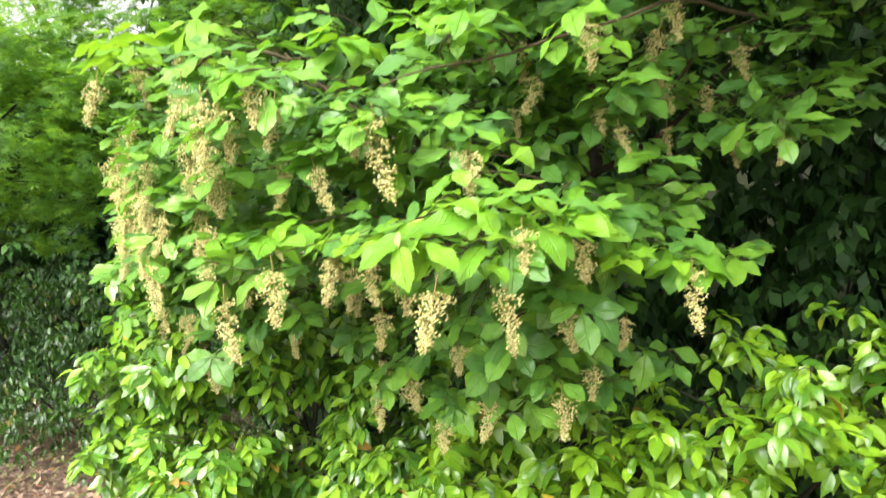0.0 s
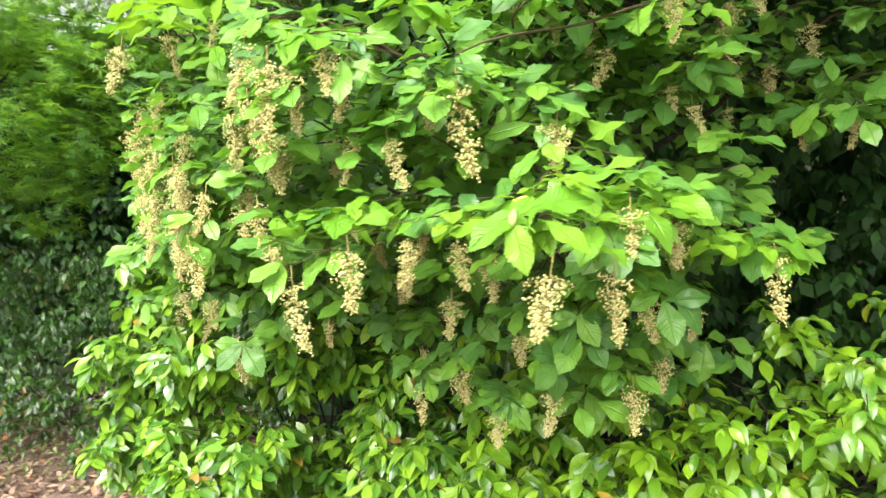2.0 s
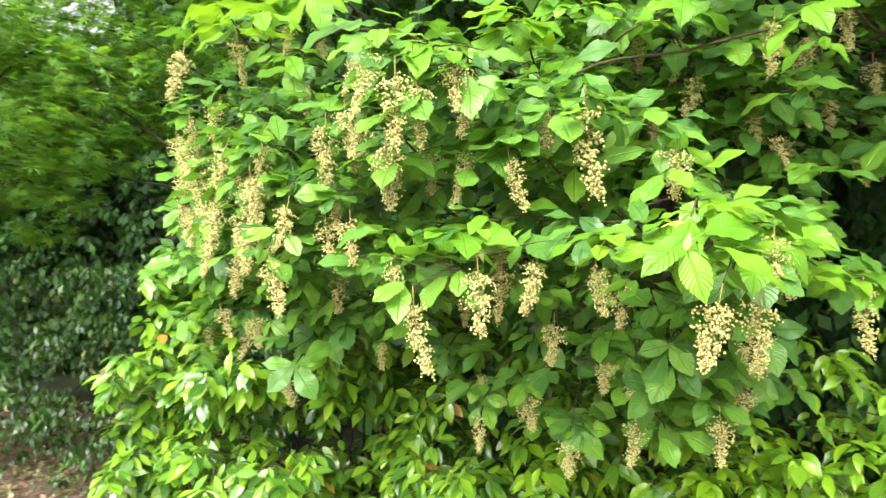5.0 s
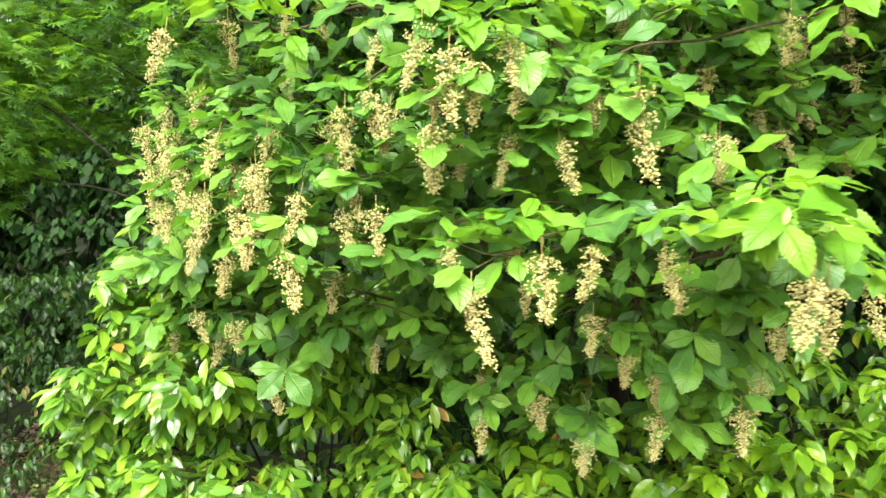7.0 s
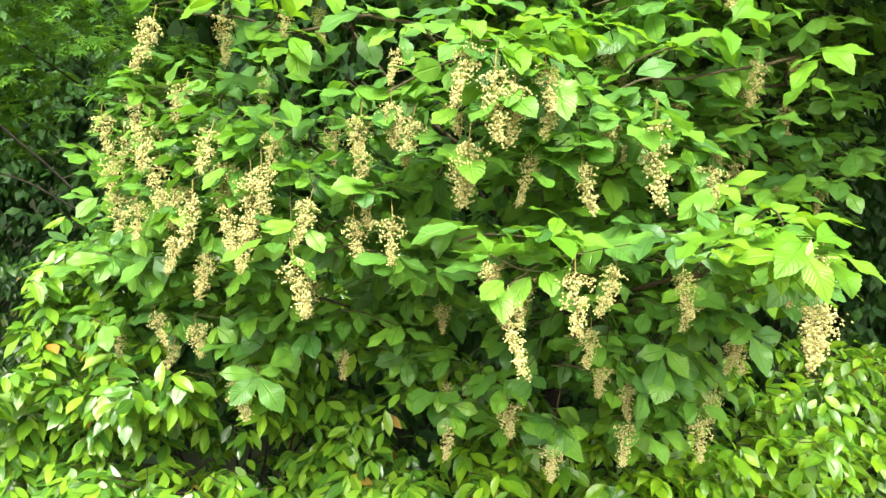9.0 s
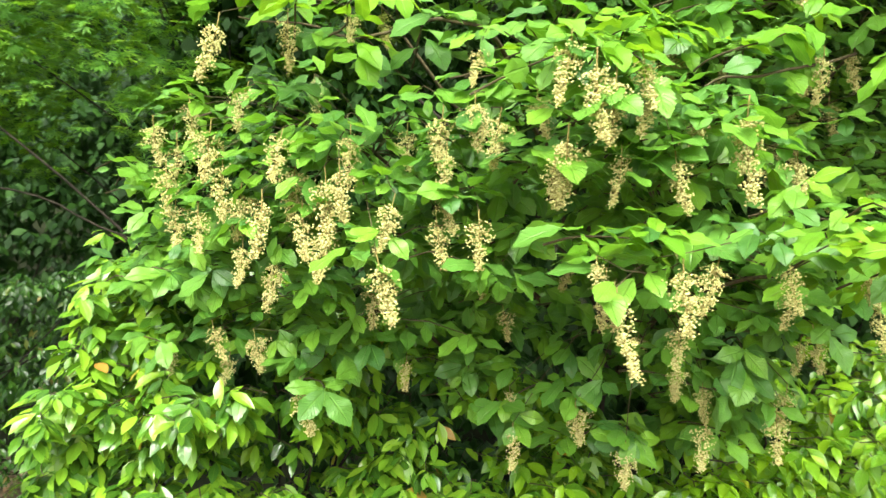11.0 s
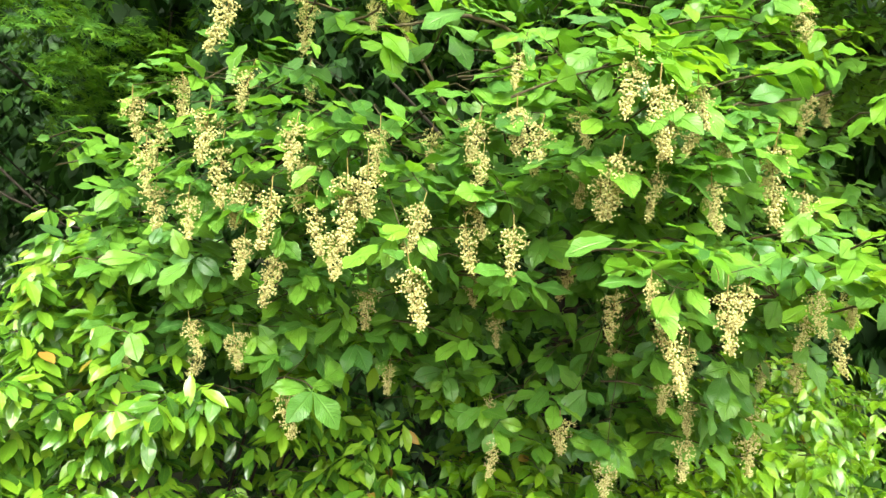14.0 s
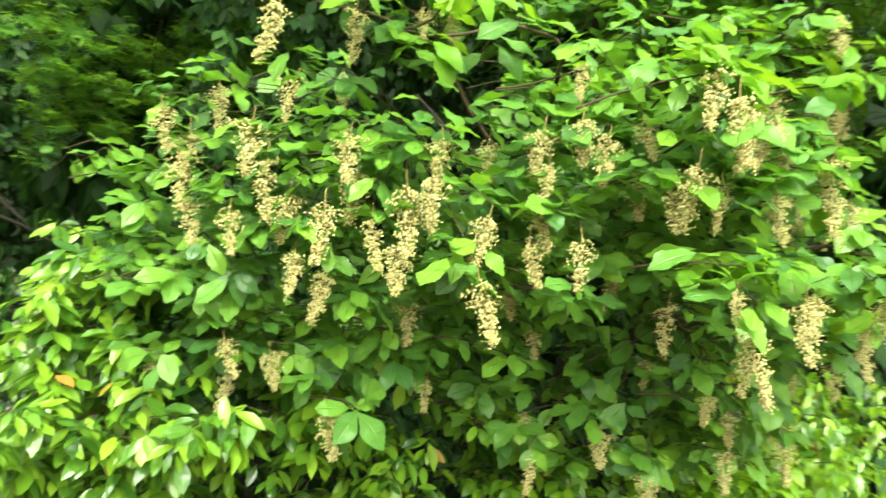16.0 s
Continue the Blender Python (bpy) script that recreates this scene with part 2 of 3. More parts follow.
def tube_arrays(points, r0, r1, sides=6):
    pts = np.array(points, float)
    n = len(pts)
    way = np.gradient(pts, axis=0)
    way /= np.linalg.norm(way, axis=1, keepdims=True) + 1e-9
    ref = np.where(np.abs(way[:, 2:3]) > 0.9, np.array([[1.0, 0, 0]]), np.array([[0, 0, 1.0]]))
    a = np.cross(way, ref)
    a /= np.linalg.norm(a, axis=1, keepdims=True)
    b = np.cross(way, a)
    ang = np.arange(sides) / sides * 2 * math.pi
    rad = np.linspace(r0, r1, n)[:, None, None]
    v = pts[:, None] + rad * (a[:, None] * np.cos(ang)[None, :, None] + b[:, None] * np.sin(ang)[None, :, None])
    f = [(i * sides + j, i * sides + (j + 1) % sides, (i + 1) * sides + (j + 1) % sides, (i + 1) * sides + j) for i in range(n - 1) for j in range(sides)]
    return v.reshape(-1, 3), np.array(f)


def tubes_mesh(name, tubes, origin):
    vs, fs, base = [], [], 0
    for pts, r0, r1, sides in tubes:
        v, f = tube_arrays(pts, r0, r1, sides)
        vs.append(v - np.array(origin))
        fs.append(f + base)
        base += len(v)
    return mesh_of(name, np.concatenate(vs), np.concatenate(fs))


def bend(p, q, sag=0.0, wobble=0.02, n=8):
    """A bent line from p to q that sags in its middle."""
    p, q = np.array(p, float), np.array(q, float)
    t = np.linspace(0, 1, n)[:, None]
    pts = p + (q - p) * t
    pts[:, 2] += sag * np.sin(t[:, 0] * math.pi)
    k = wobble * np.linalg.norm(q - p)
    one, two = rng.normal(0, k, (2, 3))
    return pts + one * np.sin(t * math.pi) + two * np.sin(t * 2 * math.pi) + rng.normal(0, 0.1 * k, (n, 3)) * np.sin(t * math.pi)


def cluster_mesh(name, seed, length, wide, count):
    """A hanging flower cluster: a bent stalk, side stalks that shorten downwards, and round buds."""
    r = np.random.default_rng(seed)
    tubes, buds = [], []
    lean = r.normal(0, 0.12, 2)
    stem = [np.array((lean[0] * s * s * length, lean[1] * s * s * length, -s * length)) for s in np.linspace(0, 1, 9)]
    tubes.append((stem, 0.0014, 0.0007, 4))
    for i in range(count):
        s = 0.2 + 0.8 * (i + 0.5 * r.random()) / count
        p = np.array((lean[0] * s * s * length, lean[1] * s * s * length, -s * length))
        a = i * 2.4 + r.normal(0, 0.4)
        reach = 0.88 * wide * (1.05 - s) ** 0.75 * r.uniform(0.65, 1.15)
        q = p + np.array((math.cos(a) * reach, math.sin(a) * reach, -0.25 * reach + r.normal(0, 0.004)))
        tubes.append(([p, (p + q) / 2 + (0, 0, 0.003), q], 0.0008, 0.0005, 3))
        for w in (0.3, 0.55, 0.8, 1.0):
            knot = p + (q - p) * w + r.normal(0, 0.002, 3)
            for j in range(int(r.integers(3, 6))):
                buds.append((knot + r.normal(0, 0.0042, 3), r.uniform(0.0015, 0.0025)))
    vs, fs, base = [], [], 0
    for pts, r0, r1, sides in tubes:
        v, f = tube_arrays(pts, r0, r1, sides)
        vs.append(v), fs.append(f + base)
        base += len(v)
    stalks = sum(len(f) for f in fs)
    ball = np.array([(i, j, k) for k in (-0.58, 0.58) for i, j in ((-0.58, -0.58), (0.58, -0.58), (0.58, 0.58), (-0.58, 0.58))])
    quads = np.array([(0, 3, 2, 1), (4, 5, 6, 7), (0, 1, 5, 4), (1, 2, 6, 5), (2, 3, 7, 6), (3, 0, 4, 7)])
    for c, rad in buds:
        turn = np.array(Euler(r.uniform(0, 3, 3)).to_matrix())
        vs.append((ball * rad * 1.1) @ turn + c), fs.append(quads + base)
        base += len(ball)
    f = np.concatenate(fs)
    me = mesh_of(name, np.concatenate(vs), f, None, True, (np.arange(len(f)) >= stalks).astype(int))
    me.materials.append(STALK), me.materials.append(BUD)
    return me


def unit(v):
    v = np.asarray(v, float)
    return v / (np.linalg.norm(v) + 1e-9)


# ---- ground ----
def rise(x, y):
    """The ground's height: nearly level by the path, a bank behind the trees."""
    k = min(max((y - 6.5) / 14.0, 0.0), 1.0)
    return 4.5 * k * k * (3 - 2 * k) + 0.03 * noise.noise((x * 0.8, y * 0.8, 0)) + 0.012 * noise.noise((x * 4, y * 4, 3))


def ground():
    xs = np.concatenate([[-900, -200, -40], np.linspace(-14, -4.3, 25), np.linspace(-4.1, 5.1, 84), np.linspace(5.4, 14, 22), [40, 200, 900]])
    ys = np.concatenate([[-900, -200, -40], np.linspace(-8, 1.6, 25), np.linspace(1.7, 6.9, 48), np.linspace(7.3, 22, 38), [40, 200, 900]])
    g = np.array([(x, y, rise(x, y)) for y in ys for x in xs])
    w = len(xs)
    f = [(j * w + i, j * w + i + 1, (j + 1) * w + i + 1, (j + 1) * w + i) for j in range(len(ys) - 1) for i in range(w - 1)]
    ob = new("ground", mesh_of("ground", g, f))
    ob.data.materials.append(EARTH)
    ob.data.materials.append(SHADED_EARTH)
    # faces under and behind the plants take the earth with shade painted in
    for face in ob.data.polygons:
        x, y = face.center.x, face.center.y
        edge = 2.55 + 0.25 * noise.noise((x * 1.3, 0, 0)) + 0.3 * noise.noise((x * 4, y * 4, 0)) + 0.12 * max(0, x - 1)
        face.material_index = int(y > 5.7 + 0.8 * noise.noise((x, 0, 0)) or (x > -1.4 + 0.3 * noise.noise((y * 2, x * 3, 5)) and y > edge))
    return tagged(ob, "bare brown earth strewn with fallen dry leaves", "ground", "", "structure")


ground()
FLAT = [leaf_shape(3, 2, 0.5, 0.45, 0, 0.5, 0.1, wave=0.5), leaf_shape(3, 2, 0.4, 0.4, 0, -0.3, 0.3), leaf_shape(2, 2, 0.6, 0.5, 0, 0.3, -0.2)]


def leaf_litter():
    n = 6500
    x, y = rng.uniform(-4.6, -1.45, n), rng.uniform(3.2, 6.2, n)
    z = np.array([rise(a, b) for a, b in zip(x, y)]) + rng.uniform(0.012, 0.03, n)
    a = rng.uniform(0, 6.28, n)
    m = frames_of(np.stack([x, y, z], 1), np.stack([np.cos(a), np.sin(a), rng.normal(0.05, 0.28, n)], 1),
                  np.stack([rng.normal(0, 0.3, n), rng.normal(0, 0.3, n), np.ones(n)], 1), rng.uniform(0.024, 0.07, n))
    ob = new("fallen_leaves", scatter("fallen_leaves", FLAT, m, (0, 0, 0)))
    ob.data.materials.append(LITTER)
    tagged(ob, "dry brown and pinkish leaves lying on the earth", "fallen leaves", "", "stuff")


leaf_litter()

# ---- flowering tree ----
TREE = np.array((0.45, 3.35, 0.0))
tree = thing("flowering_tree", *TREE, "bushy flowering tree with serrated leaves and hanging cream buds", "tree")
BIG = [leaf_shape(24, 4, 0.47 + 0.05 * k, 0.54, 0.07, 0.1 + 0.12 * (k % 2), 0.08 + 0.1 * k, 0.1, 1.0, 0.16, 0.14, 0.86, 0.74) for k in range(3)]
MID = [leaf_shape(12, 2, 0.5, 0.54, 0.08, 0.16, 0.1, 0.1, 1.0, 0.16, 0.0, 0.86, 0.74), leaf_shape(12, 2, 0.46, 0.54, 0.08, 0.3, 0.3, 0.1, 1.0, 0.2, 0.0, 0.9, 0.74), leaf_shape(12, 2, 0.54, 0.5, 0.08, 0.12, 0.2, 0.1, 1.0, 0.16, 0.0, 0.82, 0.74)]
LITE = [leaf_shape(2, 1, 0.6, 0.5, 0, 0.0, 0.25), leaf_shape(2, 1, 0.5, 0.5, 0, 0.0, 0.35)]
ROUGH = [leaf_shape(2, 2, 0.6, 0.5, 0, 0.2, 0.2), leaf_shape(2, 2, 0.5, 0.5, 0, 0.3, 0.3)]
LEAF_MESHES = []
for k, (v, f, u) in enumerate(BIG):
    LEAF_MESHES.append(mesh_of("serrated_leaf", v, f, u))
    LEAF_MESHES[-1].materials.append(LEAF)
FRESH_MESHES = []
for v, f, u in [leaf_shape(24, 4, 0.4 + 0.04 * k, 0.5, 0.07, 0.12 + 0.1 * (k % 2), 0.2 + 0.1 * k, 0.1, 1.0, 0.2, 0.14, 0.86, 0.74) for k in range(3)]:
    FRESH_MESHES.append(mesh_of("fresh_leaf", v, f, u))
    FRESH_MESHES[-1].materials.append(FRESH)
CLUSTERS = [cluster_mesh("flower_cluster", 20 + k, 0.128 + 0.012 * (k % 3), 0.04 + 0.006 * (k % 2), 22 + 2 * k) for k in range(5)]
PLACED = []
near_leaves = [0]
loose = []


def rosette(at, out, count, size, spread=1.9, drop=0.22, lean=0.24, cone=0.08):
    """Leaves spread round a twig's end in a plane that leans outwards: (place, way, up, size) of each."""
    found = []
    flat = unit((out[0], out[1], 0.0))
    tilt = drop + lean + rng.normal(0, 0.2)
    axis = unit(flat * math.sin(tilt) + np.array((rng.normal(0, 0.18), rng.normal(0, 0.18), math.cos(tilt))))
    ahead = unit(flat - axis * float(flat @ axis))
    side = np.cross(axis, ahead)
    for i in range(count):
        a = spread * ((i + 0.5) / count * 2 - 1) + rng.normal(0, 0.2)
        dip = rng.normal(cone, 0.18)
        way = (ahead * math.cos(a) + side * math.sin(a)) * math.cos(dip) - axis * math.sin(dip)
        up = axis + rng.normal(0, 0.2, 3)
        found.append((np.array(at) + way * 0.012 + rng.normal(0, 0.012, 3), way, up, size * rng.uniform(0.62, 1.2)))
    return found


def bough(start, fork, ends, leaves=5, size=0.11, lift=0.085, label="", out=(-0.25, -1.0)):
    """A limb from the trunk to its fork, twigs from there to the place of each hanging flower cluster, and leaves about their ends.
    ends: (x, y, z, k): the middle of a cluster and its size."""
    part("branch", tubes_mesh("branch", [(bend(start, fork, 0.05, 0.03, 10), 0.011, 0.005, 7)], TREE), TWIG, tree, label)
    for x, y, z, k in ends:
        tip = np.array((x, y, z + 0.066 * k + lift * 0.3))
        line = bend(fork, tip, 0.02 + 0.06 * rng.random(), 0.03, 9)
        twig = part("twig", tubes_mesh("twig", [(line, 0.0018, 0.0011, 5)], TREE), TWIG, tree)
        PLACED.append((x, y, z))
        heading = np.array((*out, 0)) + 0.8 * unit((tip - np.array(fork)) * (1, 1, 0)) + np.array((*rng.normal(0, 0.3, 2), 0))
        loose.extend(rosette(tip + (0, 0.07, 0.045), heading, leaves + 1, size * 0.84, 2.1, 0.1, 0.1))
        for i in (5, 7):
            if rng.random() < 0.6:
                loose.extend(rosette(line[i] + rng.normal(0, 0.02, 3), heading + rng.normal(0, 0.4, 3), 3, size * 0.78, 1.2))
        ob = part("flower_panicle", CLUSTERS[int(rng.integers(len(CLUSTERS)))], None, twig, "drooping cluster of round cream-yellow buds")
        g = k * rng.uniform(1.0, 1.18)
        ob.location = tip - TREE
        ob.rotation_euler = (rng.normal(0, 0.1), rng.normal(0, 0.1), rng.uniform(0, 6.28))
        ob.scale = (g, g, g)


def whorls(nodes, drop=0.2, kinds=LEAF_MESHES):
    """Leafy twig ends of the tree's outer side: (x, y, z, length of the leaves, how many) of each."""
    for x, y, z, size, count in nodes:
        at = np.array((x, y, z))
        size *= 0.92 if kinds is LEAF_MESHES else 1.1 if z < 1.8 else 0.95
        heading = np.array((-0.3 + rng.normal(0, 0.4), -1.0, 0))
        back = at - unit(heading) * rng.uniform(0.22, 0.34) + (rng.normal(0, 0.05), 0, rng.uniform(-0.08, 0.02))
        line = bend(back, at, 0.015, 0.03, 7)
        twig = part("twig", tubes_mesh("twig", [(line, 0.0034, 0.0016, 5)], TREE), TWIG, tree)
        for place, way, up, big in rosette(at, heading, count, size, 2.5, drop) + rosette(line[3], heading, 3, size * 0.85, 1.7, drop):
            m = frames_of(place[None], np.array([way]), np.array([up]), np.array([big]))[0]
            ob = part("leaf", kinds[near_leaves[0] % 3], None, twig)
            ob.matrix_basis = Matrix.Translation(-Vector(TREE)) @ Matrix([[*map(float, row)] for row in m] + [[0, 0, 0, 1]])
            near_leaves[0] += 1


# the front arm's leaves, nearest to the path
whorls([
    (-0.449, 1.716, 1.496, 0.105, 5), (-0.372, 1.74, 1.525, 0.105, 5), (0.07, 1.65, 1.547, 0.11, 6), (0.245, 1.95, 1.555, 0.105, 6),
    (0.255, 1.737, 1.503, 0.11, 6), (0.06, 1.85, 1.67, 0.105, 4), (0.16, 1.6, 1.5, 0.11, 5), (0.4, 1.85, 1.42, 0.105, 6), (0.55, 1.95, 1.37, 0.105, 5)], 0.08, FRESH_MESHES)
whorls([
    (-1.218, 2.835, 1.854, 0.085, 4), (-0.994, 2.798, 1.957, 0.09, 5), (-1.15, 2.6, 1.77, 0.1, 5), (-1.094, 2.479, 1.703, 0.11, 6),
    (-0.862, 2.256, 1.719, 0.11, 6), (-0.97, 2.42, 1.745, 0.1, 6), (-0.885, 2.062, 1.456, 0.11, 4), (-1.182, 2.605, 1.594, 0.08, 4),
    (-0.84, 2.3, 1.951, 0.11, 5), (-0.9, 2.374, 2.03, 0.12, 5), (-0.68, 2.003, 1.774, 0.11, 6), (-0.697, 2.003, 1.596, 0.1, 6),
    (-0.552, 1.794, 1.682, 0.11, 5), (-0.8, 2.12, 1.62, 0.1, 5)])
whorls([
    (-0.496, 1.909, 1.925, 0.13, 6), (0.103, 2.052, 2.13, 0.12, 6), 
    (-0.237, 1.742, 1.779, 0.1, 5), (-0.188, 1.666, 1.775, 0.11, 4), (-0.323, 1.774, 1.677, 0.1, 4), (-0.7, 2.156, 2.03, 0.12, 6),
    (-0.278, 1.872, 1.8, 0.11, 5), (-0.108, 1.869, 1.802, 0.12, 5), (-0.49, 2.108, 2.02, 0.12, 6),
    (-0.326, 1.793, 1.696, 0.09, 4), (-0.283, 2.025, 1.97, 0.12, 5)])
whorls([
    (0.761, 2.423, 1.731, 0.11, 6), (0.931, 2.472, 1.752, 0.12, 6), (1.024, 2.394, 1.73, 0.12, 5), (0.221, 2.29, 1.748, 0.1, 5),
    (0.37, 2.187, 1.755, 0.12, 5), (-0.076, 2.114, 1.894, 0.11, 5), (0.241, 2.175, 1.985, 0.12, 5), (0.634, 2.587, 1.845, 0.1, 5),
    (1.2, 2.45, 1.76, 0.12, 5), (0.5, 2.2, 1.92, 0.11, 5), (0.686, 2.436, 1.38, 0.11, 6), (0.841, 2.433, 1.348, 0.11, 5)])
whorls([
    (-0.185, 2.321, 1.055, 0.1, 5), (-0.306, 2.459, 0.962, 0.1, 5), (-0.053, 2.226, 0.943, 0.11, 6), (-0.799, 2.647, 1.163, 0.1, 6),
    (-0.865, 2.483, 1.08, 0.11, 5), (-1.09, 2.757, 1.214, 0.09, 6), (-1.268, 2.75, 1.171, 0.1, 5), (0.099, 1.972, 1.222, 0.11, 6),
    (-0.144, 2.364, 1.303, 0.1, 6), (0.065, 1.987, 1.113, 0.11, 6), (0.236, 2.3, 0.97, 0.11, 6), (0.555, 2.353, 1.06, 0.12, 4),
    (0.63, 2.35, 1.0, 0.13, 4), (0.214, 2.055, 1.063, 0.11, 6), (-0.042, 2.235, 0.955, 0.1, 5), (0.293, 1.864, 1.28, 0.12, 6),
    (0.123, 2.046, 0.99, 0.11, 5), (0.108, 1.979, 1.171, 0.12, 5)], 0.45)
whorls([
    (0.07, 1.862, 2.011, 0.12, 5), (0.303, 2.036, 1.97, 0.12, 5), (0.824, 2.25, 1.737, 0.12, 5), (0.888, 2.108, 1.722, 0.12, 5),
    (0.485, 2.105, 2.163, 0.13, 6), (0.074, 1.966, 2.0, 0.12, 5), (0.045, 2.127, 2.086, 0.13, 6), (0.073, 2.064, 2.13, 0.12, 5),
    (0.32, 2.062, 1.915, 0.12, 5), (0.526, 2.381, 1.826, 0.12, 5),
    (1.076, 2.439, 1.739, 0.13, 6), (0.575, 2.037, 1.368, 0.12, 6), (0.837, 2.422, 1.341, 0.12, 5), (0.322, 1.835, 1.533, 0.12, 6),
    (0.265, 2.053, 1.581, 0.12, 6), (0.082, 1.644, 1.559, 0.12, 6)], 0.14)
whorls([
    (-0.23, 1.734, 1.766, 0.12, 5), (-0.537, 1.695, 1.776, 0.12, 4), (-0.609, 1.973, 1.845, 0.12, 5),
    (-0.004, 1.705, 1.623, 0.12, 5), (-0.103, 2.133, 1.935, 0.12, 6), (-0.05, 2.076, 1.857, 0.12, 5), (0.006, 1.797, 1.677, 0.13, 5),
    (-0.349, 1.797, 1.708, 0.12, 5), (-0.404, 1.803, 1.663, 0.11, 5), (-0.532, 1.739, 1.869, 0.12, 5), (-0.585, 1.88, 1.667, 0.11, 5),
    (-0.426, 1.736, 1.838, 0.12, 5), (-1.086, 2.561, 1.745, 0.11, 5), (-0.963, 2.511, 1.894, 0.11, 6)], 0.12)
# the far side of the tree, in its own shade
whorls([
    (1.018, 2.224, 1.818, 0.12, 6), (0.413, 1.98, 1.845, 0.12, 5), (0.555, 1.97, 2.149, 0.13, 6), (0.865, 2.263, 1.865, 0.12, 6),
    (1.258, 2.501, 1.914, 0.13, 6), (1.424, 2.884, 1.959, 0.13, 6), (0.52, 2.039, 1.65, 0.12, 6), (0.508, 2.223, 1.836, 0.12, 6),
    (0.565, 2.196, 1.923, 0.12, 5), (1.05, 2.3, 2.05, 0.13, 6), (1.2, 2.4, 1.8, 0.12, 6), (0.95, 2.2, 1.98, 0.12, 5)], 0.12)
# withered leaves of the front arm
for mat, (x, y, z), way, big, label in ((YELLOWED, (-0.06, 1.47, 1.527), (-1.0, -0.25, -0.1), 0.07, "curled yellow withered leaf"), (PALE, (-0.105, 1.345, 1.515), (-0.3, -0.3, -1.0), 0.034, "pale cream withered leaf"),
                                        (PALE, (-0.41, 1.64, 1.478), (0.7, -0.3, -0.6), 0.036, "pale cream withered leaf")):
    v, f, u = leaf_shape(12, 4, 0.36, 0.5, 0.0, 0.5, 0.5, 0.2, 1.0, 0.2, 0.1)
    ob = part("withered_leaf", mesh_of("withered_leaf", v, f, u), mat, tree, label)
    m = frames_of(np.array([(x, y, z)]), np.array([way]), np.array([(0.0, -0.7, 1.0)]), np.array([big]))[0]
    ob.matrix_basis = Matrix.Translation(-Vector(TREE)) @ Matrix([[*map(float, row)] for row in m] + [[0, 0, 0, 1]])
# fresh yellow-green shoots
whorls([(-0.202, 1.465, 1.491, 0.1, 6), (-0.087, 1.36, 1.5, 0.1, 6), (0.03, 1.456, 1.47, 0.1, 5), (-0.06, 1.45, 1.54, 0.105, 5),
        (-0.484, 1.74, 1.881, 0.11, 6), (-1.0, 2.2, 2.06, 0.14, 5), (-0.88, 2.06, 2.03, 0.12, 5), (0.227, 1.879, 2.113, 0.11, 5),
        (-0.415, 2.568, 1.0, 0.07, 5), (-0.3, 1.95, 2.0, 0.12, 5), (-1.06, 2.36, 2.12, 0.155, 5), (-0.78, 2.3, 2.14, 0.15, 5), (-0.86, 2.3, 1.98, 0.11, 4), (0.263, 1.68, 1.949, 0.11, 5), (0.027, 1.743, 1.987, 0.11, 5), (0.291, 1.841, 2.141, 0.11, 5),
        (-0.092, 2.014, 2.037, 0.12, 6), (0.116, 1.971, 2.143, 0.12, 6), (-0.278, 1.902, 1.983, 0.12, 6), (-0.418, 2.138, 1.978, 0.12, 6)], 0.04, FRESH_MESHES)
# flower clusters of the front arm
bough((0.4, 2.9, 1.0), (0.1, 1.85, 1.42), [
    (-0.571, 1.647, 1.396, 0.55), (-0.529, 1.642, 1.309, 1.0), (-0.41, 1.605, 1.372, 1.0), (-0.285, 1.645, 1.385, 0.9),
    (-0.195, 1.56, 1.381, 0.85), (-0.12, 1.61, 1.337, 0.8), (-0.042, 1.364, 1.341, 0.95), (0.091, 1.499, 1.323, 1.0),
    (0.124, 1.522, 1.437, 0.85), (0.268, 1.746, 1.394, 0.95)], 4, 0.115, 0.1)
bough((0.4, 2.9, 1.0), (-0.1, 2.1, 1.72), [
    (-0.607, 1.69, 1.797, 0.9), (-0.561, 1.676, 1.757, 1.0), (-0.455, 1.68, 1.774, 0.9), (-0.405, 1.717, 1.751, 0.85),
    (-0.552, 1.913, 1.738, 0.8), (-0.649, 1.993, 1.854, 0.7), (-0.582, 1.734, 1.619, 1.05), (-0.52, 1.67, 1.735, 1.0),
    (-0.333, 1.727, 1.595, 0.9), (-0.185, 1.68, 1.69, 1.25), (-0.236, 1.77, 1.706, 0.8), (0.03, 1.75, 1.62, 0.9),
    (-0.407, 1.806, 1.614, 0.8), (-0.473, 1.988, 1.627, 0.8), (-0.678, 1.96, 1.72, 0.9), (-0.571, 1.8, 1.585, 0.85)], 3, 0.105)
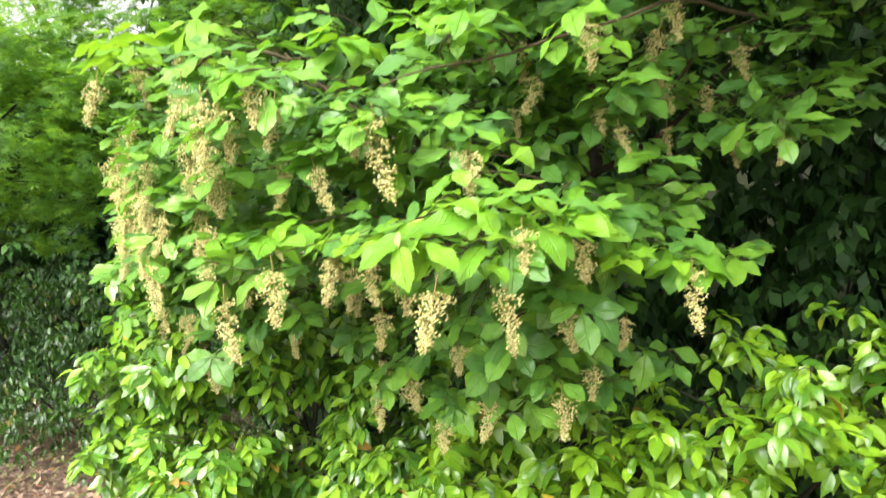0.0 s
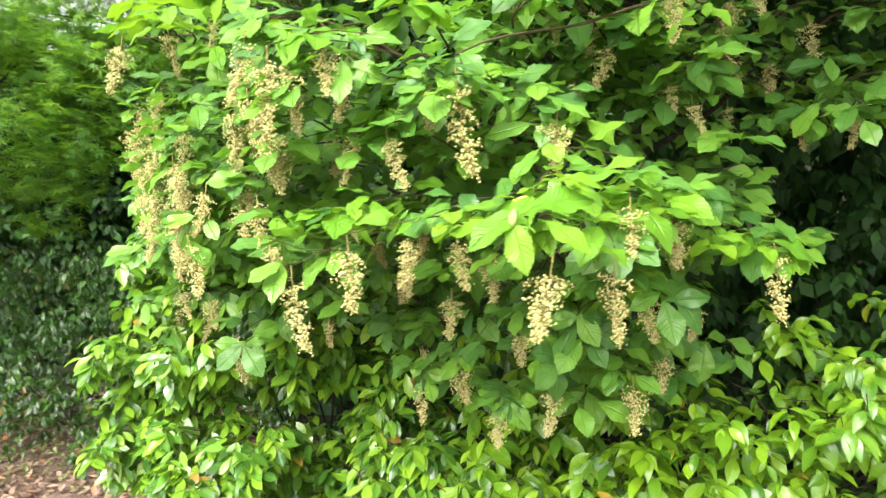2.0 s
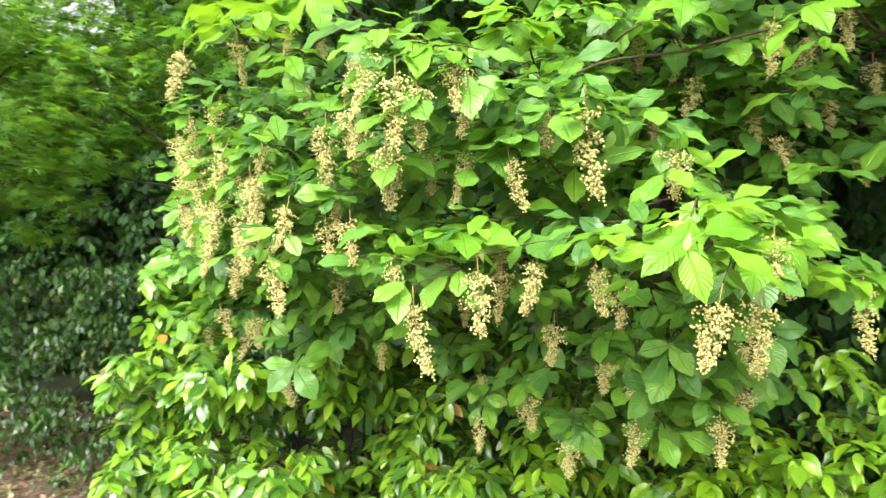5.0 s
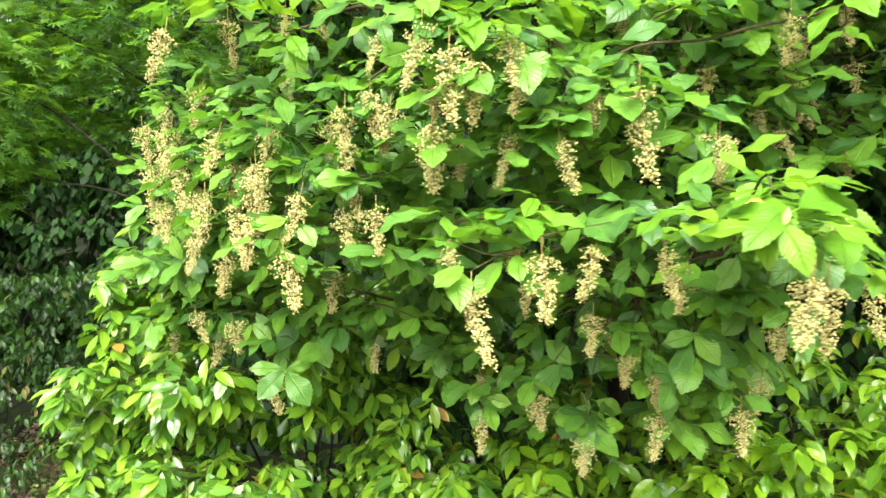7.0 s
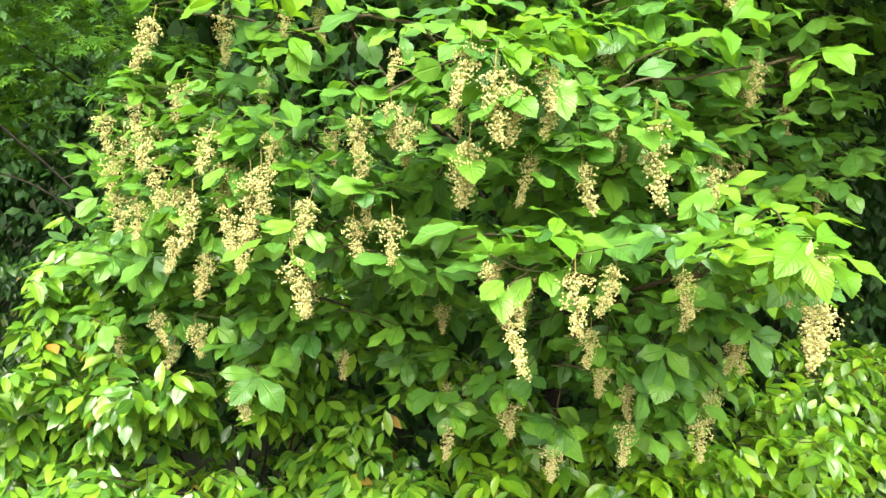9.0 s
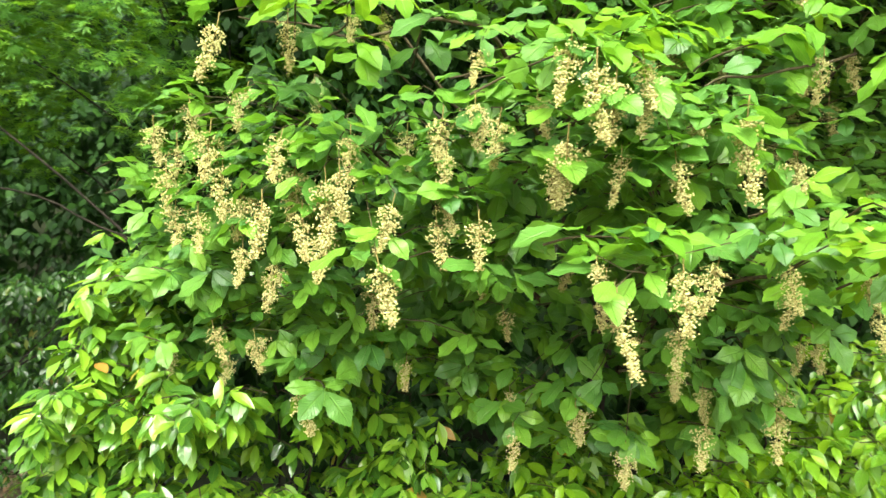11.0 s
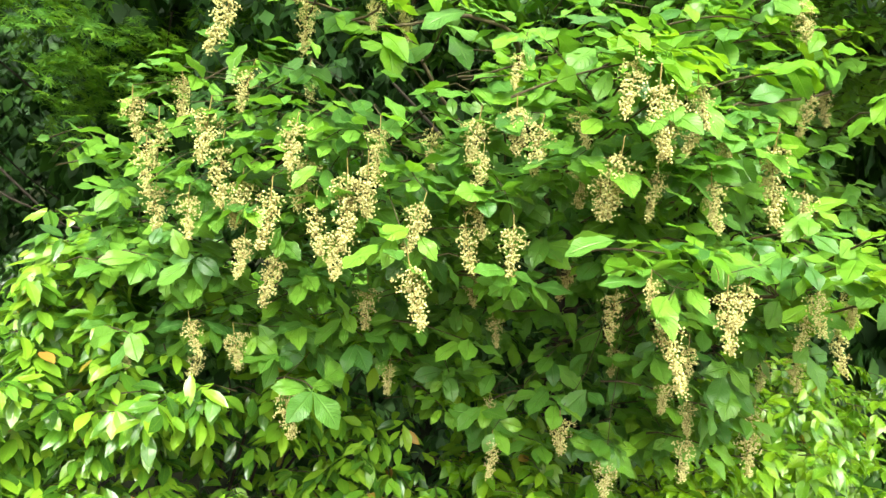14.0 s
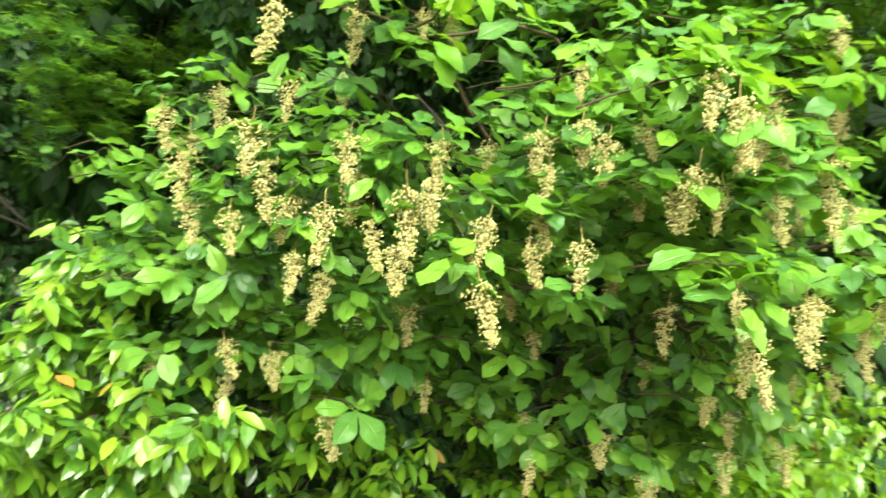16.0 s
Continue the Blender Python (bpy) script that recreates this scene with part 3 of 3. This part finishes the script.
bough((0.2, 3.0, 1.2), (-0.75, 2.45, 1.72), [
    (-1.306, 2.829, 1.739, 1.0), (-1.242, 2.785, 1.682, 1.1), (-1.141, 2.497, 1.603, 1.2), (-1.244, 2.73, 1.504, 1.0),
    (-1.195, 2.57, 1.48, 1.0), (-1.065, 2.342, 1.501, 1.1), (-0.982, 2.345, 1.587, 1.0), (-0.943, 2.212, 1.539, 1.3),
    (-0.929, 2.134, 1.578, 0.9), (-1.013, 2.411, 1.356, 1.0), (-0.943, 2.218, 1.427, 1.0), (-0.87, 2.034, 1.36, 1.1),
    (-0.756, 2.167, 1.682, 0.8), (-0.726, 2.019, 1.69, 1.0), (-0.723, 2.002, 1.623, 0.8), (-0.633, 1.92, 1.678, 1.0),
    (-0.731, 2.039, 1.463, 0.9), (-0.667, 1.951, 1.46, 1.0), (-0.862, 2.709, 1.896, 0.8), (-0.98, 2.28, 1.49, 0.9), (-0.721, 2.03, 1.54, 0.8), (-1.1, 2.4, 1.4, 0.8),
    (-1.27, 2.77, 1.6, 1.1), (-1.17, 2.53, 1.69, 1.1), (-1.1, 2.45, 1.52, 1.1), (-1.02, 2.33, 1.66, 1.0), (-0.9, 2.15, 1.66, 0.9),
    (-1.22, 2.66, 1.78, 1.0), (-1.08, 2.5, 1.8, 1.0), (-0.82, 2.06, 1.5, 0.9)], 4, 0.105)
bough((0.3, 3.1, 1.5), (-0.6, 2.65, 2.1), [
    (-1.164, 2.439, 1.939, 1.15), (-1.005, 2.379, 1.971, 0.9), (-0.857, 2.336, 1.996, 0.75), (-0.775, 2.334, 2.015, 0.7)], 5, 0.115)
bough((0.45, 3.0, 0.9), (0.1, 2.3, 1.35), [
    (-0.303, 1.998, 1.344, 0.9), (-0.273, 2.193, 1.398, 0.8), (0.05, 2.333, 1.158, 0.8), (-0.029, 2.057, 1.103, 0.8),
    (-0.208, 1.85, 1.241, 0.8), (0.24, 1.987, 0.97, 1.0), (0.064, 2.05, 0.945, 1.0), (0.04, 2.045, 1.058, 0.8),
    (-0.2, 2.28, 0.955, 0.95), (-0.31, 2.44, 0.868, 0.9), (-0.085, 2.2, 0.855, 0.9), (0.342, 2.047, 1.03, 0.8),
    (-0.302, 2.48, 0.99, 0.6), (0.585, 1.964, 1.29, 1.05), (0.239, 1.879, 1.21, 0.9), (0.442, 2.093, 1.16, 0.75)], 5, 0.115)
bough((0.1, 3.1, 0.8), (-0.6, 2.9, 1.25), [
    (-1.142, 2.701, 1.161, 0.9), (-1.075, 2.82, 1.06, 0.8), (-1.03, 2.67, 1.137, 0.9), (-0.92, 2.545, 1.0, 1.1),
    (-0.602, 2.56, 1.073, 0.75), (-1.24, 2.945, 1.074, 0.7), (-0.729, 2.495, 1.295, 0.9), (-0.435, 2.434, 1.351, 0.8),
    (-0.364, 2.418, 1.226, 0.8)], 4, 0.105)
bough((0.5, 3.1, 1.6), (0.5, 2.7, 1.95), [
    (0.004, 2.163, 1.969, 0.9), (0.099, 2.228, 1.977, 0.75), (0.205, 2.181, 1.947, 0.8), (0.237, 2.123, 1.832, 0.9),
    (0.61, 2.331, 1.859, 1.0), (0.604, 2.244, 1.966, 1.0), (0.796, 2.487, 1.822, 0.9), (0.872, 2.386, 1.931, 0.95),
    (0.444, 2.137, 1.691, 0.75), (0.667, 2.472, 1.708, 0.75), (0.847, 2.378, 1.656, 0.75), (0.967, 2.3, 1.637, 0.8),
    (0.168, 2.297, 1.777, 0.75), (0.396, 2.168, 1.749, 0.7), (0.342, 1.955, 1.944, 0.9), (0.59, 2.074, 2.0, 0.9),
    (0.156, 1.891, 2.128, 0.9)], 3, 0.1)

PL = np.array(PLACED)


def front_of(x, z):
    """How far from the path the tree's outer leaves stand, between its flower clusters."""
    d = (PL[:, 0] - x) ** 2 + (PL[:, 2] + 0.06 - z) ** 2
    w = 1 / (d + 0.004) ** 2
    return float((w * PL[:, 1]).sum() / w.sum())


def main_top(x):
    """How high the middle boughs reach: a dark hollow lies between them and the top bough."""
    return float(np.interp(x, (-1.4, -1.1, -0.7, -0.45, -0.2, 0.1), (1.72, 1.78, 1.79, 1.83, 1.98, 3.0)))


def tree_filling():
    twigs = []
    made = 0
    while made < 860:
        x, z = rng.uniform(-1.35, 2.6), rng.uniform(0.85, 3.0)
        low = float(np.interp(x, (-0.85, -0.75, -0.5, -0.35, 0.4, 0.8), (1.08, 1.2, 1.2, 0.9, 0.88, 1.62)))
        if z < min(low, 1.62) or z > main_top(x):
            continue
        if noise.noise((x * 3.2, z * 5.5, 1.7)) < 0.1 - 0.5 * rng.random():
            continue
        deep = rng.uniform(0.02, 0.75) ** 1.3
        if -0.48 < x < 0.12 and 1.12 < z < 1.5:
            deep += 0.42
        if x > 0.42 and z > 1.6 and rng.random() < 0.87:
            if rng.random() < 0.9 or z < 1.9:
                continue
            deep += 0.35
        y = front_of(x, z) + 0.16 + deep + max(0, z - 2.1) * 0.25 + max(0, x - 0.9) * 0.3
        at = np.array((x, y, z))
        heading = np.array((-0.3 + rng.normal(0, 0.7), -1.0, 0))
        back = at - unit(heading) * rng.uniform(0.15, 0.3) + (0, 0, rng.uniform(-0.08, 0.04))
        twig = bend(back, at, 0.02, 0.03, 5)
        twigs.append((twig[::2], 0.003, 0.0015, 3))
        loose.extend(rosette(at, heading, int(rng.integers(6, 9)), 0.088, 2.4))
        loose.extend(rosette(twig[2], heading + rng.normal(0, 0.5, 3), 3, 0.08, 1.3))
        made += 1
    for i in range(40):
        at = np.array((rng.uniform(-0.4, 0.6), 0, rng.uniform(1.66, 2.3)))
        at[1] = front_of(at[0], at[2]) + rng.uniform(0.0, 0.3)
        heading = np.array((-0.4 + rng.normal(0, 0.5), -1.0, 0))
        twigs.append((bend(at - unit(heading) * 0.25, at, 0.02, 0.03, 3), 0.003, 0.0015, 3))
        loose.extend(rosette(at, heading, 6, 0.09, 2.3))
    # unseen leaves above the view, added to shade the far side and thicket
    high = []
    while len(high) < 11400:
        at = np.array((rng.uniform(-1.2, 3.2), rng.uniform(1.2, 4.5), rng.uniform(2.5, 4.2)))
        if at[1] < (2.9 if at[0] < 0.4 else 1.2) + 0.45 * max(0, at[2] - 2.6) or (at[0] < -0.3 and at[2] < 3.0):
            continue
        heading = np.array((rng.normal(0, 0.8), -1.0, 0))
        twigs.append((bend(at - unit(heading) * 0.3, at, 0.03, 0.03, 3), 0.003, 0.0015, 3))
        high.extend(rosette(at, heading, 6, 0.14, 2.3))
    # more unseen leaves nearer the path, added to block sun from the upper right
    for i in range(260):
        at = np.array((rng.uniform(0.2, 1.7), rng.uniform(1.1, 2.0), rng.uniform(2.55, 3.1)))
        high.extend(rosette(at, (rng.normal(0, 0.8), -1.0, 0), 6, 0.13, 2.3))
    part("crown", scatter("crown", ROUGH, frames_of(*(np.array([q[k] for q in high]) for k in range(4))), TREE), LEAF, tree, "", "stuff")
    part("twig_growth", tubes_mesh("twig_growth", twigs, TREE), TWIG, tree, "", "stuff")
    m = frames_of(np.array([q[0] for q in loose]), np.array([q[1] for q in loose]), np.array([q[2] for q in loose]), np.array([q[3] for q in loose]))
    part("foliage", scatter("foliage", MID, m, TREE), LEAF, tree, "", "stuff")
    part("trunk", tubes_mesh("trunk", [(bend((0.45, 3.35, -0.05), (0.4, 2.95, 1.3), 0, 0.02, 8), 0.06, 0.035, 10), (bend((0.42, 3.0, 1.2), (0.55, 3.2, 2.9), 0, 0.03, 8), 0.035, 0.01, 8)], TREE), BARK, tree)
    for p, q in (((0.4, 2.98, 1.15), (-0.5, 2.9, 2.0)), ((0.45, 3.05, 1.6), (1.5, 3.1, 2.2))):
        part("limb", tubes_mesh("limb", [(bend(p, q, 0.08, 0.03, 10), 0.014, 0.005, 8)], TREE), BARK, tree)
    for line, r0, r1 in ((((0.6, 3.1, 1.75), (1.0, 2.5, 2.1), (0.55, 2.03, 2.05), (0.14, 1.98, 1.93), (-0.18, 1.82, 1.84)), 0.0075, 0.0025),
                         (((0.42, 3.02, 1.3), (-0.1, 2.7, 1.85), (-0.5, 2.22, 2.0), (-0.63, 2.15, 2.01), (-0.88, 2.36, 2.0), (-1.12, 2.42, 2.03)), 0.009, 0.002)):
        pts = np.concatenate([bend(p, q, 0.01, 0.02, 6)[(0 if i == 0 else 1):] for i, (p, q) in enumerate(zip(line, line[1:]))])
        part("branch", tubes_mesh("branch", [(pts, r0, r1, 7)], TREE), TWIG, tree)


tree_filling()


# ---- shrubs ----
def shrub(name, label, x0, x1, y_of, z_lo, z_hi, n, mat, shapes, single, size, count, drop, seed, outward=(-0.2, -1.0), depth=0.6, foot=None, singles=0, gap=-0.2, lumps=0.15):
    """A leafy shrub whose face follows y_of(x, z): twigs that end in tufts of leaves."""
    r = np.random.default_rng(seed)
    foot = foot or ((x0 + x1) / 2, y_of((x0 + x1) / 2, 0.3) + 0.7)
    origin = np.array((*foot, 0.0))
    ob = thing(name, *origin, label, "shrub")
    stems, twigs, got = [], [], []
    for i in range(9):
        q = (r.uniform(x0, x1), 0, r.uniform(0.5, 0.9))
        z = z_lo + (z_hi(q[0]) - z_lo) * q[2]
        stems.append((bend((foot[0] + r.normal(0, 0.06), foot[1] + r.normal(0, 0.06), -0.04), (q[0], y_of(q[0], z) + 0.25, z), 0.1, 0.03, 9), 0.009, 0.003, 6))
    made = 0
    while made < n:
        x = r.uniform(x0, x1)
        z = r.uniform(z_lo, z_hi(x))
        if noise.noise((x * 4.0 + seed, z * 5.0, seed * 0.7)) < gap - 0.45 * r.random():
            continue
        deep = depth * r.random() ** 1.6
        y = y_of(x, z) + deep + r.normal(0, 0.03) + lumps * noise.noise((x * 3.0, z * 4.5, seed + 0.5))
        at = np.array((x, y, z))
        heading = np.array((outward[0] + r.normal(0, 0.6), outward[1], 0))
        twig = bend(at - unit(heading) * 0.2 + (0, 0, r.uniform(-0.1, 0.02)), at, 0.02, 0.03, 4)
        twigs.append((twig[1:], 0.0025, 0.0012, 3))
        for row in rosette(at, heading, count, size, 2.0, 0.1, 0.15, drop) + rosette(twig[2], heading, 2, size * 0.9, 1.5, 0.1, 0.15, drop):
            got.append((deep + r.random() * 0.02, row))
        made += 1
    for line in stems:
        part("stem", tubes_mesh("stem", [line], origin), BARK, ob)
    if singles:
        part("twig_growth", tubes_mesh("twig_growth", twigs, origin), TWIG, ob, "", "stuff")
    got.sort(key=lambda g: g[0])
    for i, (d, (place, way, up, big)) in enumerate(got[:singles]):
        m = frames_of(place[None], np.array([way]), np.array([up]), np.array([big]))[0]
        o = part("leaf", single[i % len(single)], None, ob)
        o.matrix_basis = Matrix.Translation(-Vector(origin)) @ Matrix([[*map(float, row)] for row in m] + [[0, 0, 0, 1]])
    rest = [g[1] for g in got[singles:]]
    m = frames_of(*(np.array([g[k] for g in rest]) for k in range(4)))
    part("foliage", scatter("foliage", shapes, m, origin), mat, ob, "", "stuff")
    return ob


def meshes(shapes, name, mat):
    found = []
    for v, f, u in shapes:
        found.append(mesh_of(name, v, f, u))
        found[-1].materials.append(mat)
    return found


NARROW = [leaf_shape(4, 2, 0.42, 0.5, 0, 0.25, 0.15, 0, 0.7), leaf_shape(4, 2, 0.37, 0.5, 0, 0.35, 0.3, 0, 0.7), leaf_shape(4, 2, 0.45, 0.48, 0, 0.15, 0.08, 0.1, 0.7)]
NARROW_FINE = [leaf_shape(12, 4, 0.43, 0.5, 0, 0.2, 0.12, 0.1, 0.8, 0.1, 0.08, 0.85, 0.76), leaf_shape(12, 4, 0.38, 0.5, 0, 0.4, 0.3, 0.1, 0.8, 0.15, 0.08, 0.85, 0.76)]
OVAL = [leaf_shape(6, 2, 0.46, 0.48, 0, 0.25, 0.2, 0, 1.0), leaf_shape(6, 2, 0.42, 0.46, 0, 0.4, 0.4, 0, 1.0)]
OVAL_FINE = [leaf_shape(12, 4, 0.46, 0.48, 0, 0.25, 0.2, 0.1, 1.0, 0.1, 0.08), leaf_shape(12, 4, 0.42, 0.46, 0, 0.4, 0.4, 0.1, 1.0, 0.15, 0.08)]

SMALL = [leaf_shape(3, 2, 0.42, 0.5, 0, 0.2, 0.25), leaf_shape(4, 2, 0.36, 0.45, 0, 0.3, 0.4)]
shrub("glossy_shrub", "glossy evergreen shrub with narrow green leaves below the tree", -1.62, 0.25,
      lambda x, z: 2.88 + 0.85 * max(0, z - 0.95) + 0.6 * max(0, -1.25 - x) - 0.25 * max(0, x + 0.6), 0.05,
      lambda x: float(np.interp(x, (-1.62, -1.45, -1.15, -0.7, -0.2, 0.0), (0.85, 1.48, 1.5, 1.3, 1.2, 0.95))), 1250, GLOSSY, NARROW, meshes(NARROW_FINE, "narrow_leaf", GLOSSY), 0.083, 8, 0.36, 5, singles=320, gap=0.1, lumps=0.4)
shrub("bright_shrub", "low shrub with fresh yellow-green leaves in front of the dark thicket", -0.15, 2.4,
      lambda x, z: 2.32 + 0.35 * max(0, x - 1.0) + 0.55 * max(0, z - 0.85) - 0.1 * z + 0.5 * max(0, 0.3 - x), 0.05,
      lambda x: 0.78 + 0.3 * min(1, max(0, (x - 0.2) / 0.7)), 600, BRIGHT, OVAL, meshes(OVAL_FINE, "oval_leaf", BRIGHT), 0.085, 6, 0.22, 8, singles=300, gap=0.08, lumps=0.25)
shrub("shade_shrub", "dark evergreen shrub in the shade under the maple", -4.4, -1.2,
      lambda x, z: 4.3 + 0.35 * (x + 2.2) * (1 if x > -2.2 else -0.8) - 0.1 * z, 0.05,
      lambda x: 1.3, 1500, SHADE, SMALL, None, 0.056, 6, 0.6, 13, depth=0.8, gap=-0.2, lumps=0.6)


def low_weeds():
    got = []
    while len(got) < 4200:
        x, y = rng.uniform(-3.9, -1.45), rng.uniform(3.3, 5.3)
        if noise.noise((x * 1.7, y * 1.7, 9.0)) < 0.25 - 0.35 * (y - 3.6) - 0.3 * rng.random():
            continue
        at = np.array((x, y, rise(x, y) + rng.uniform(0.02, 0.2)))
        got += rosette(at, (rng.normal(0, 1), rng.normal(0, 1), 0), 3, 0.032, 3.0, 0.1, 0.0)
    m = frames_of(*(np.array([g[k] for g in got]) for k in range(4)))
    ob = new("low_weeds", scatter("low_weeds", ROUGH, m, (0, 0, 0)))
    ob.data.materials.append(WEED)
    tagged(ob, "low brownish green weeds between the shrub and the bare earth", "weeds", "", "stuff")


low_weeds()


def bare_stem():
    """A long leafless shoot that leans out of the glossy shrub near the ground."""
    ob = new("bare_branch", tubes_mesh("bare_branch", [(bend((-1.33, 2.92, 0.62), (-0.88, 2.72, 0.36), -0.04, 0.03, 12), 0.004, 0.006, 6)], (-0.9, 2.75, 0.0)))
    ob.data.materials.append(TWIG)
    ob.location = (-0.9, 2.75, 0.0)
    tagged(ob, "thin bare reddish brown branch leaning out of the glossy shrub", "branch")


bare_stem()


# ---- thicket and trees behind ----
def leafy_tree(name, label, foot, height, crown, radii, n, mat, shapes, size, seed, limbs=7, trunk=0.08, tiers=0, drop=0.3, tuft=4, sparse=-0.2):
    """A tree with a tapered trunk, limbs and a crown of many leaves in tufts. tiers: how many flat layers the tufts gather in."""
    r = np.random.default_rng(seed)
    origin = np.array((*foot, 0.0))
    ob = thing(name, *origin, label, "tree")
    crown, radii = np.array(crown, float), np.array(radii, float)
    part("trunk", tubes_mesh("trunk", [(bend((*foot, -0.1), (crown[0], crown[1], height), 0, 0.02, 10), trunk, trunk * 0.25, 9)], origin), BARK, ob)
    for i in range(limbs):
        a = i * 2.4 + r.normal(0, 0.3)
        s = 0.25 + 0.6 * i / limbs
        p = np.array((foot[0] + (crown[0] - foot[0]) * s, foot[1] + (crown[1] - foot[1]) * s, height * s))
        q = crown + radii * np.array((math.cos(a) * 0.85, math.sin(a) * 0.85, (i / limbs * 2 - 1) * 0.6))
        line = bend(p, q, 0.15, 0.03, 10)
        part("limb", tubes_mesh("limb", [(line, trunk * 0.3, 0.004, 6)], origin), BARK, ob)
    got = []
    while len(got) < n:
        v = unit(r.normal(0, 1, 3)) * r.uniform(0.35, 1.0) ** 0.6
        p = crown + radii * v
        if tiers:
            step = 2 * radii[2] / tiers
            p[2] = crown[2] + round((p[2] - crown[2]) / step + 0.25 * noise.noise((p[0], p[1], seed))) * step + r.normal(0, 0.05) - 0.08 * (v[0] ** 2 + v[1] ** 2)
        if p[2] < 0.1 or noise.noise((p[0] * 1.6, p[1] * 1.6, p[2] * 3.0 + seed)) < sparse - 0.3 * r.random():
            continue
        heading = np.array((v[0] + r.normal(0, 0.4), v[1] - 0.5 + r.normal(0, 0.4), 0))
        got += rosette(p, heading, tuft, size, 2.2, drop, 0.1)
    m = frames_of(*(np.array([g[k] for g in got]) for k in range(4)))
    part("crown", scatter("crown", shapes, m, origin), mat, ob, "", "stuff")
    return ob


PALM = [palm_shape(7), palm_shape(5)]
layered = leafy_tree("maple_tree", "maple with layers of fine light green leaves", (-3.9, 6.2), 2.6, (-3.15, 4.5, 2.05), (1.15, 0.95, 0.8), 11000, MAPLE, PALM, 0.095, 21, 9, 0.03, 8, 0.2, sparse=0.02)


def maple_sunshade():
    """Unseen boughs hung on the layered maple overhead, added to shade the shrub below."""
    got = []
    r = np.random.default_rng(41)
    while len(got) < 5200:
        p = np.array((-3.4, 2.5, 3.05)) + np.array((1.3, 1.0, 0.3)) * unit(r.normal(0, 1, 3)) * r.uniform(0.1, 1.0) ** 0.5
        got += rosette(p, (r.normal(0, 1), r.normal(0, 1), 0), 5, 0.1, 2.6, 0.2, 0.1)
    m = frames_of(*(np.array([g[k] for g in got]) for k in range(4)))
    part("crown", scatter("crown", PALM, m, (-3.9, 6.2, 0.0)), MAPLE, layered, "", "stuff")
    for q in ((-3.9, 2.2, 3.0), (-2.7, 2.6, 3.0)):
        part("limb", tubes_mesh("limb", [(bend((-3.3, 4.6, 2.5), q, 0.1, 0.03, 10), 0.012, 0.004, 6)], (-3.9, 6.2, 0.0)), BARK, layered)


maple_sunshade()
maple = leafy_tree("maple_tree", "maple with light green leaves behind the flowering tree", (0.1, 6.8), 3.6, (-1.5, 5.2, 2.85), (1.9, 0.8, 1.0), 17000, MAPLE, PALM, 0.1, 27, 9, 0.02, 10, 0.25, sparse=-0.1)
for line, r0, r1 in ((((0.0, 6.6, 0.9), (-0.7, 4.9, 1.25), (-1.4, 4.62, 1.48), (-1.9, 4.65, 1.69), (-2.5, 4.75, 1.76), (-3.3, 4.7, 1.8)), 0.007, 0.004),
                     (((-1.4, 4.62, 1.5), (-2.05, 4.68, 2.06), (-2.36, 4.7, 2.2), (-2.8, 4.6, 2.3)), 0.007, 0.003)):
    pts = np.concatenate([bend(p, q, 0.02, 0.02, 6)[(0 if i == 0 else 1):] for i, (p, q) in enumerate(zip(line, line[1:]))])
    part("limb", tubes_mesh("limb", [(pts, r0, r1, 7)], (0.1, 6.8, 0.0)), BARK, maple)
leafy_tree("maple_tree", "taller maple with light green leaves against the sky", (-6.2, 8.6), 5.0, (-5.2, 7.4, 2.8), (2.6, 1.4, 1.08), 10000, MAPLE, PALM, 0.11, 22, 9, 0.04, 8, 0.2, sparse=0.0)
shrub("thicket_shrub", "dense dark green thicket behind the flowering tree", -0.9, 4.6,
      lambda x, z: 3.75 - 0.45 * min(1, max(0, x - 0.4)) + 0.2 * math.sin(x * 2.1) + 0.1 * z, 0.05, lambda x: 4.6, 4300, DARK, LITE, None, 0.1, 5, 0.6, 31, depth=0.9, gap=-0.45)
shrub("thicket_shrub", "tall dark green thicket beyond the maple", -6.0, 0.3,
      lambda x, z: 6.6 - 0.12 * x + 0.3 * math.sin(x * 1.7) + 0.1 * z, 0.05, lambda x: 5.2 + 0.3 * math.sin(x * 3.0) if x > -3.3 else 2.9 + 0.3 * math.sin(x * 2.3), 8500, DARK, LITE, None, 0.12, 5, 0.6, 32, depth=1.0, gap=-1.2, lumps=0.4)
shrub("thicket_shrub", "green thicket on the bank, darkened to look shaded", -1.2, 9.0,
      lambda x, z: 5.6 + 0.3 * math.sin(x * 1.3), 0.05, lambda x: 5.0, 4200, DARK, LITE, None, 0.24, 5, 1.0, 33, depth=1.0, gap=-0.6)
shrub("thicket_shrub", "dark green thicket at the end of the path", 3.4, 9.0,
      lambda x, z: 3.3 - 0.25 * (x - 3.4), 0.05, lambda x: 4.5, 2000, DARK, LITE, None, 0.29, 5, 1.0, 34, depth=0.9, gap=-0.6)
shrub("thicket_shrub", "tall green growth high on the bank, darkened to look shaded", -5.2, 12.0,
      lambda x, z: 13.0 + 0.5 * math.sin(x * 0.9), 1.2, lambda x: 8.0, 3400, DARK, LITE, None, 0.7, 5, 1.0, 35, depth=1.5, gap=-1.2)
leafy_tree("thicket_tree", "tall green tree beyond the maple, darkened to look shaded", (-6.5, 13.0), 6.0, (-7.5, 12.5, 2.7), (4.0, 1.4, 2.0), 8000, DARK, ROUGH, 0.2, 26, 8, 0.14)
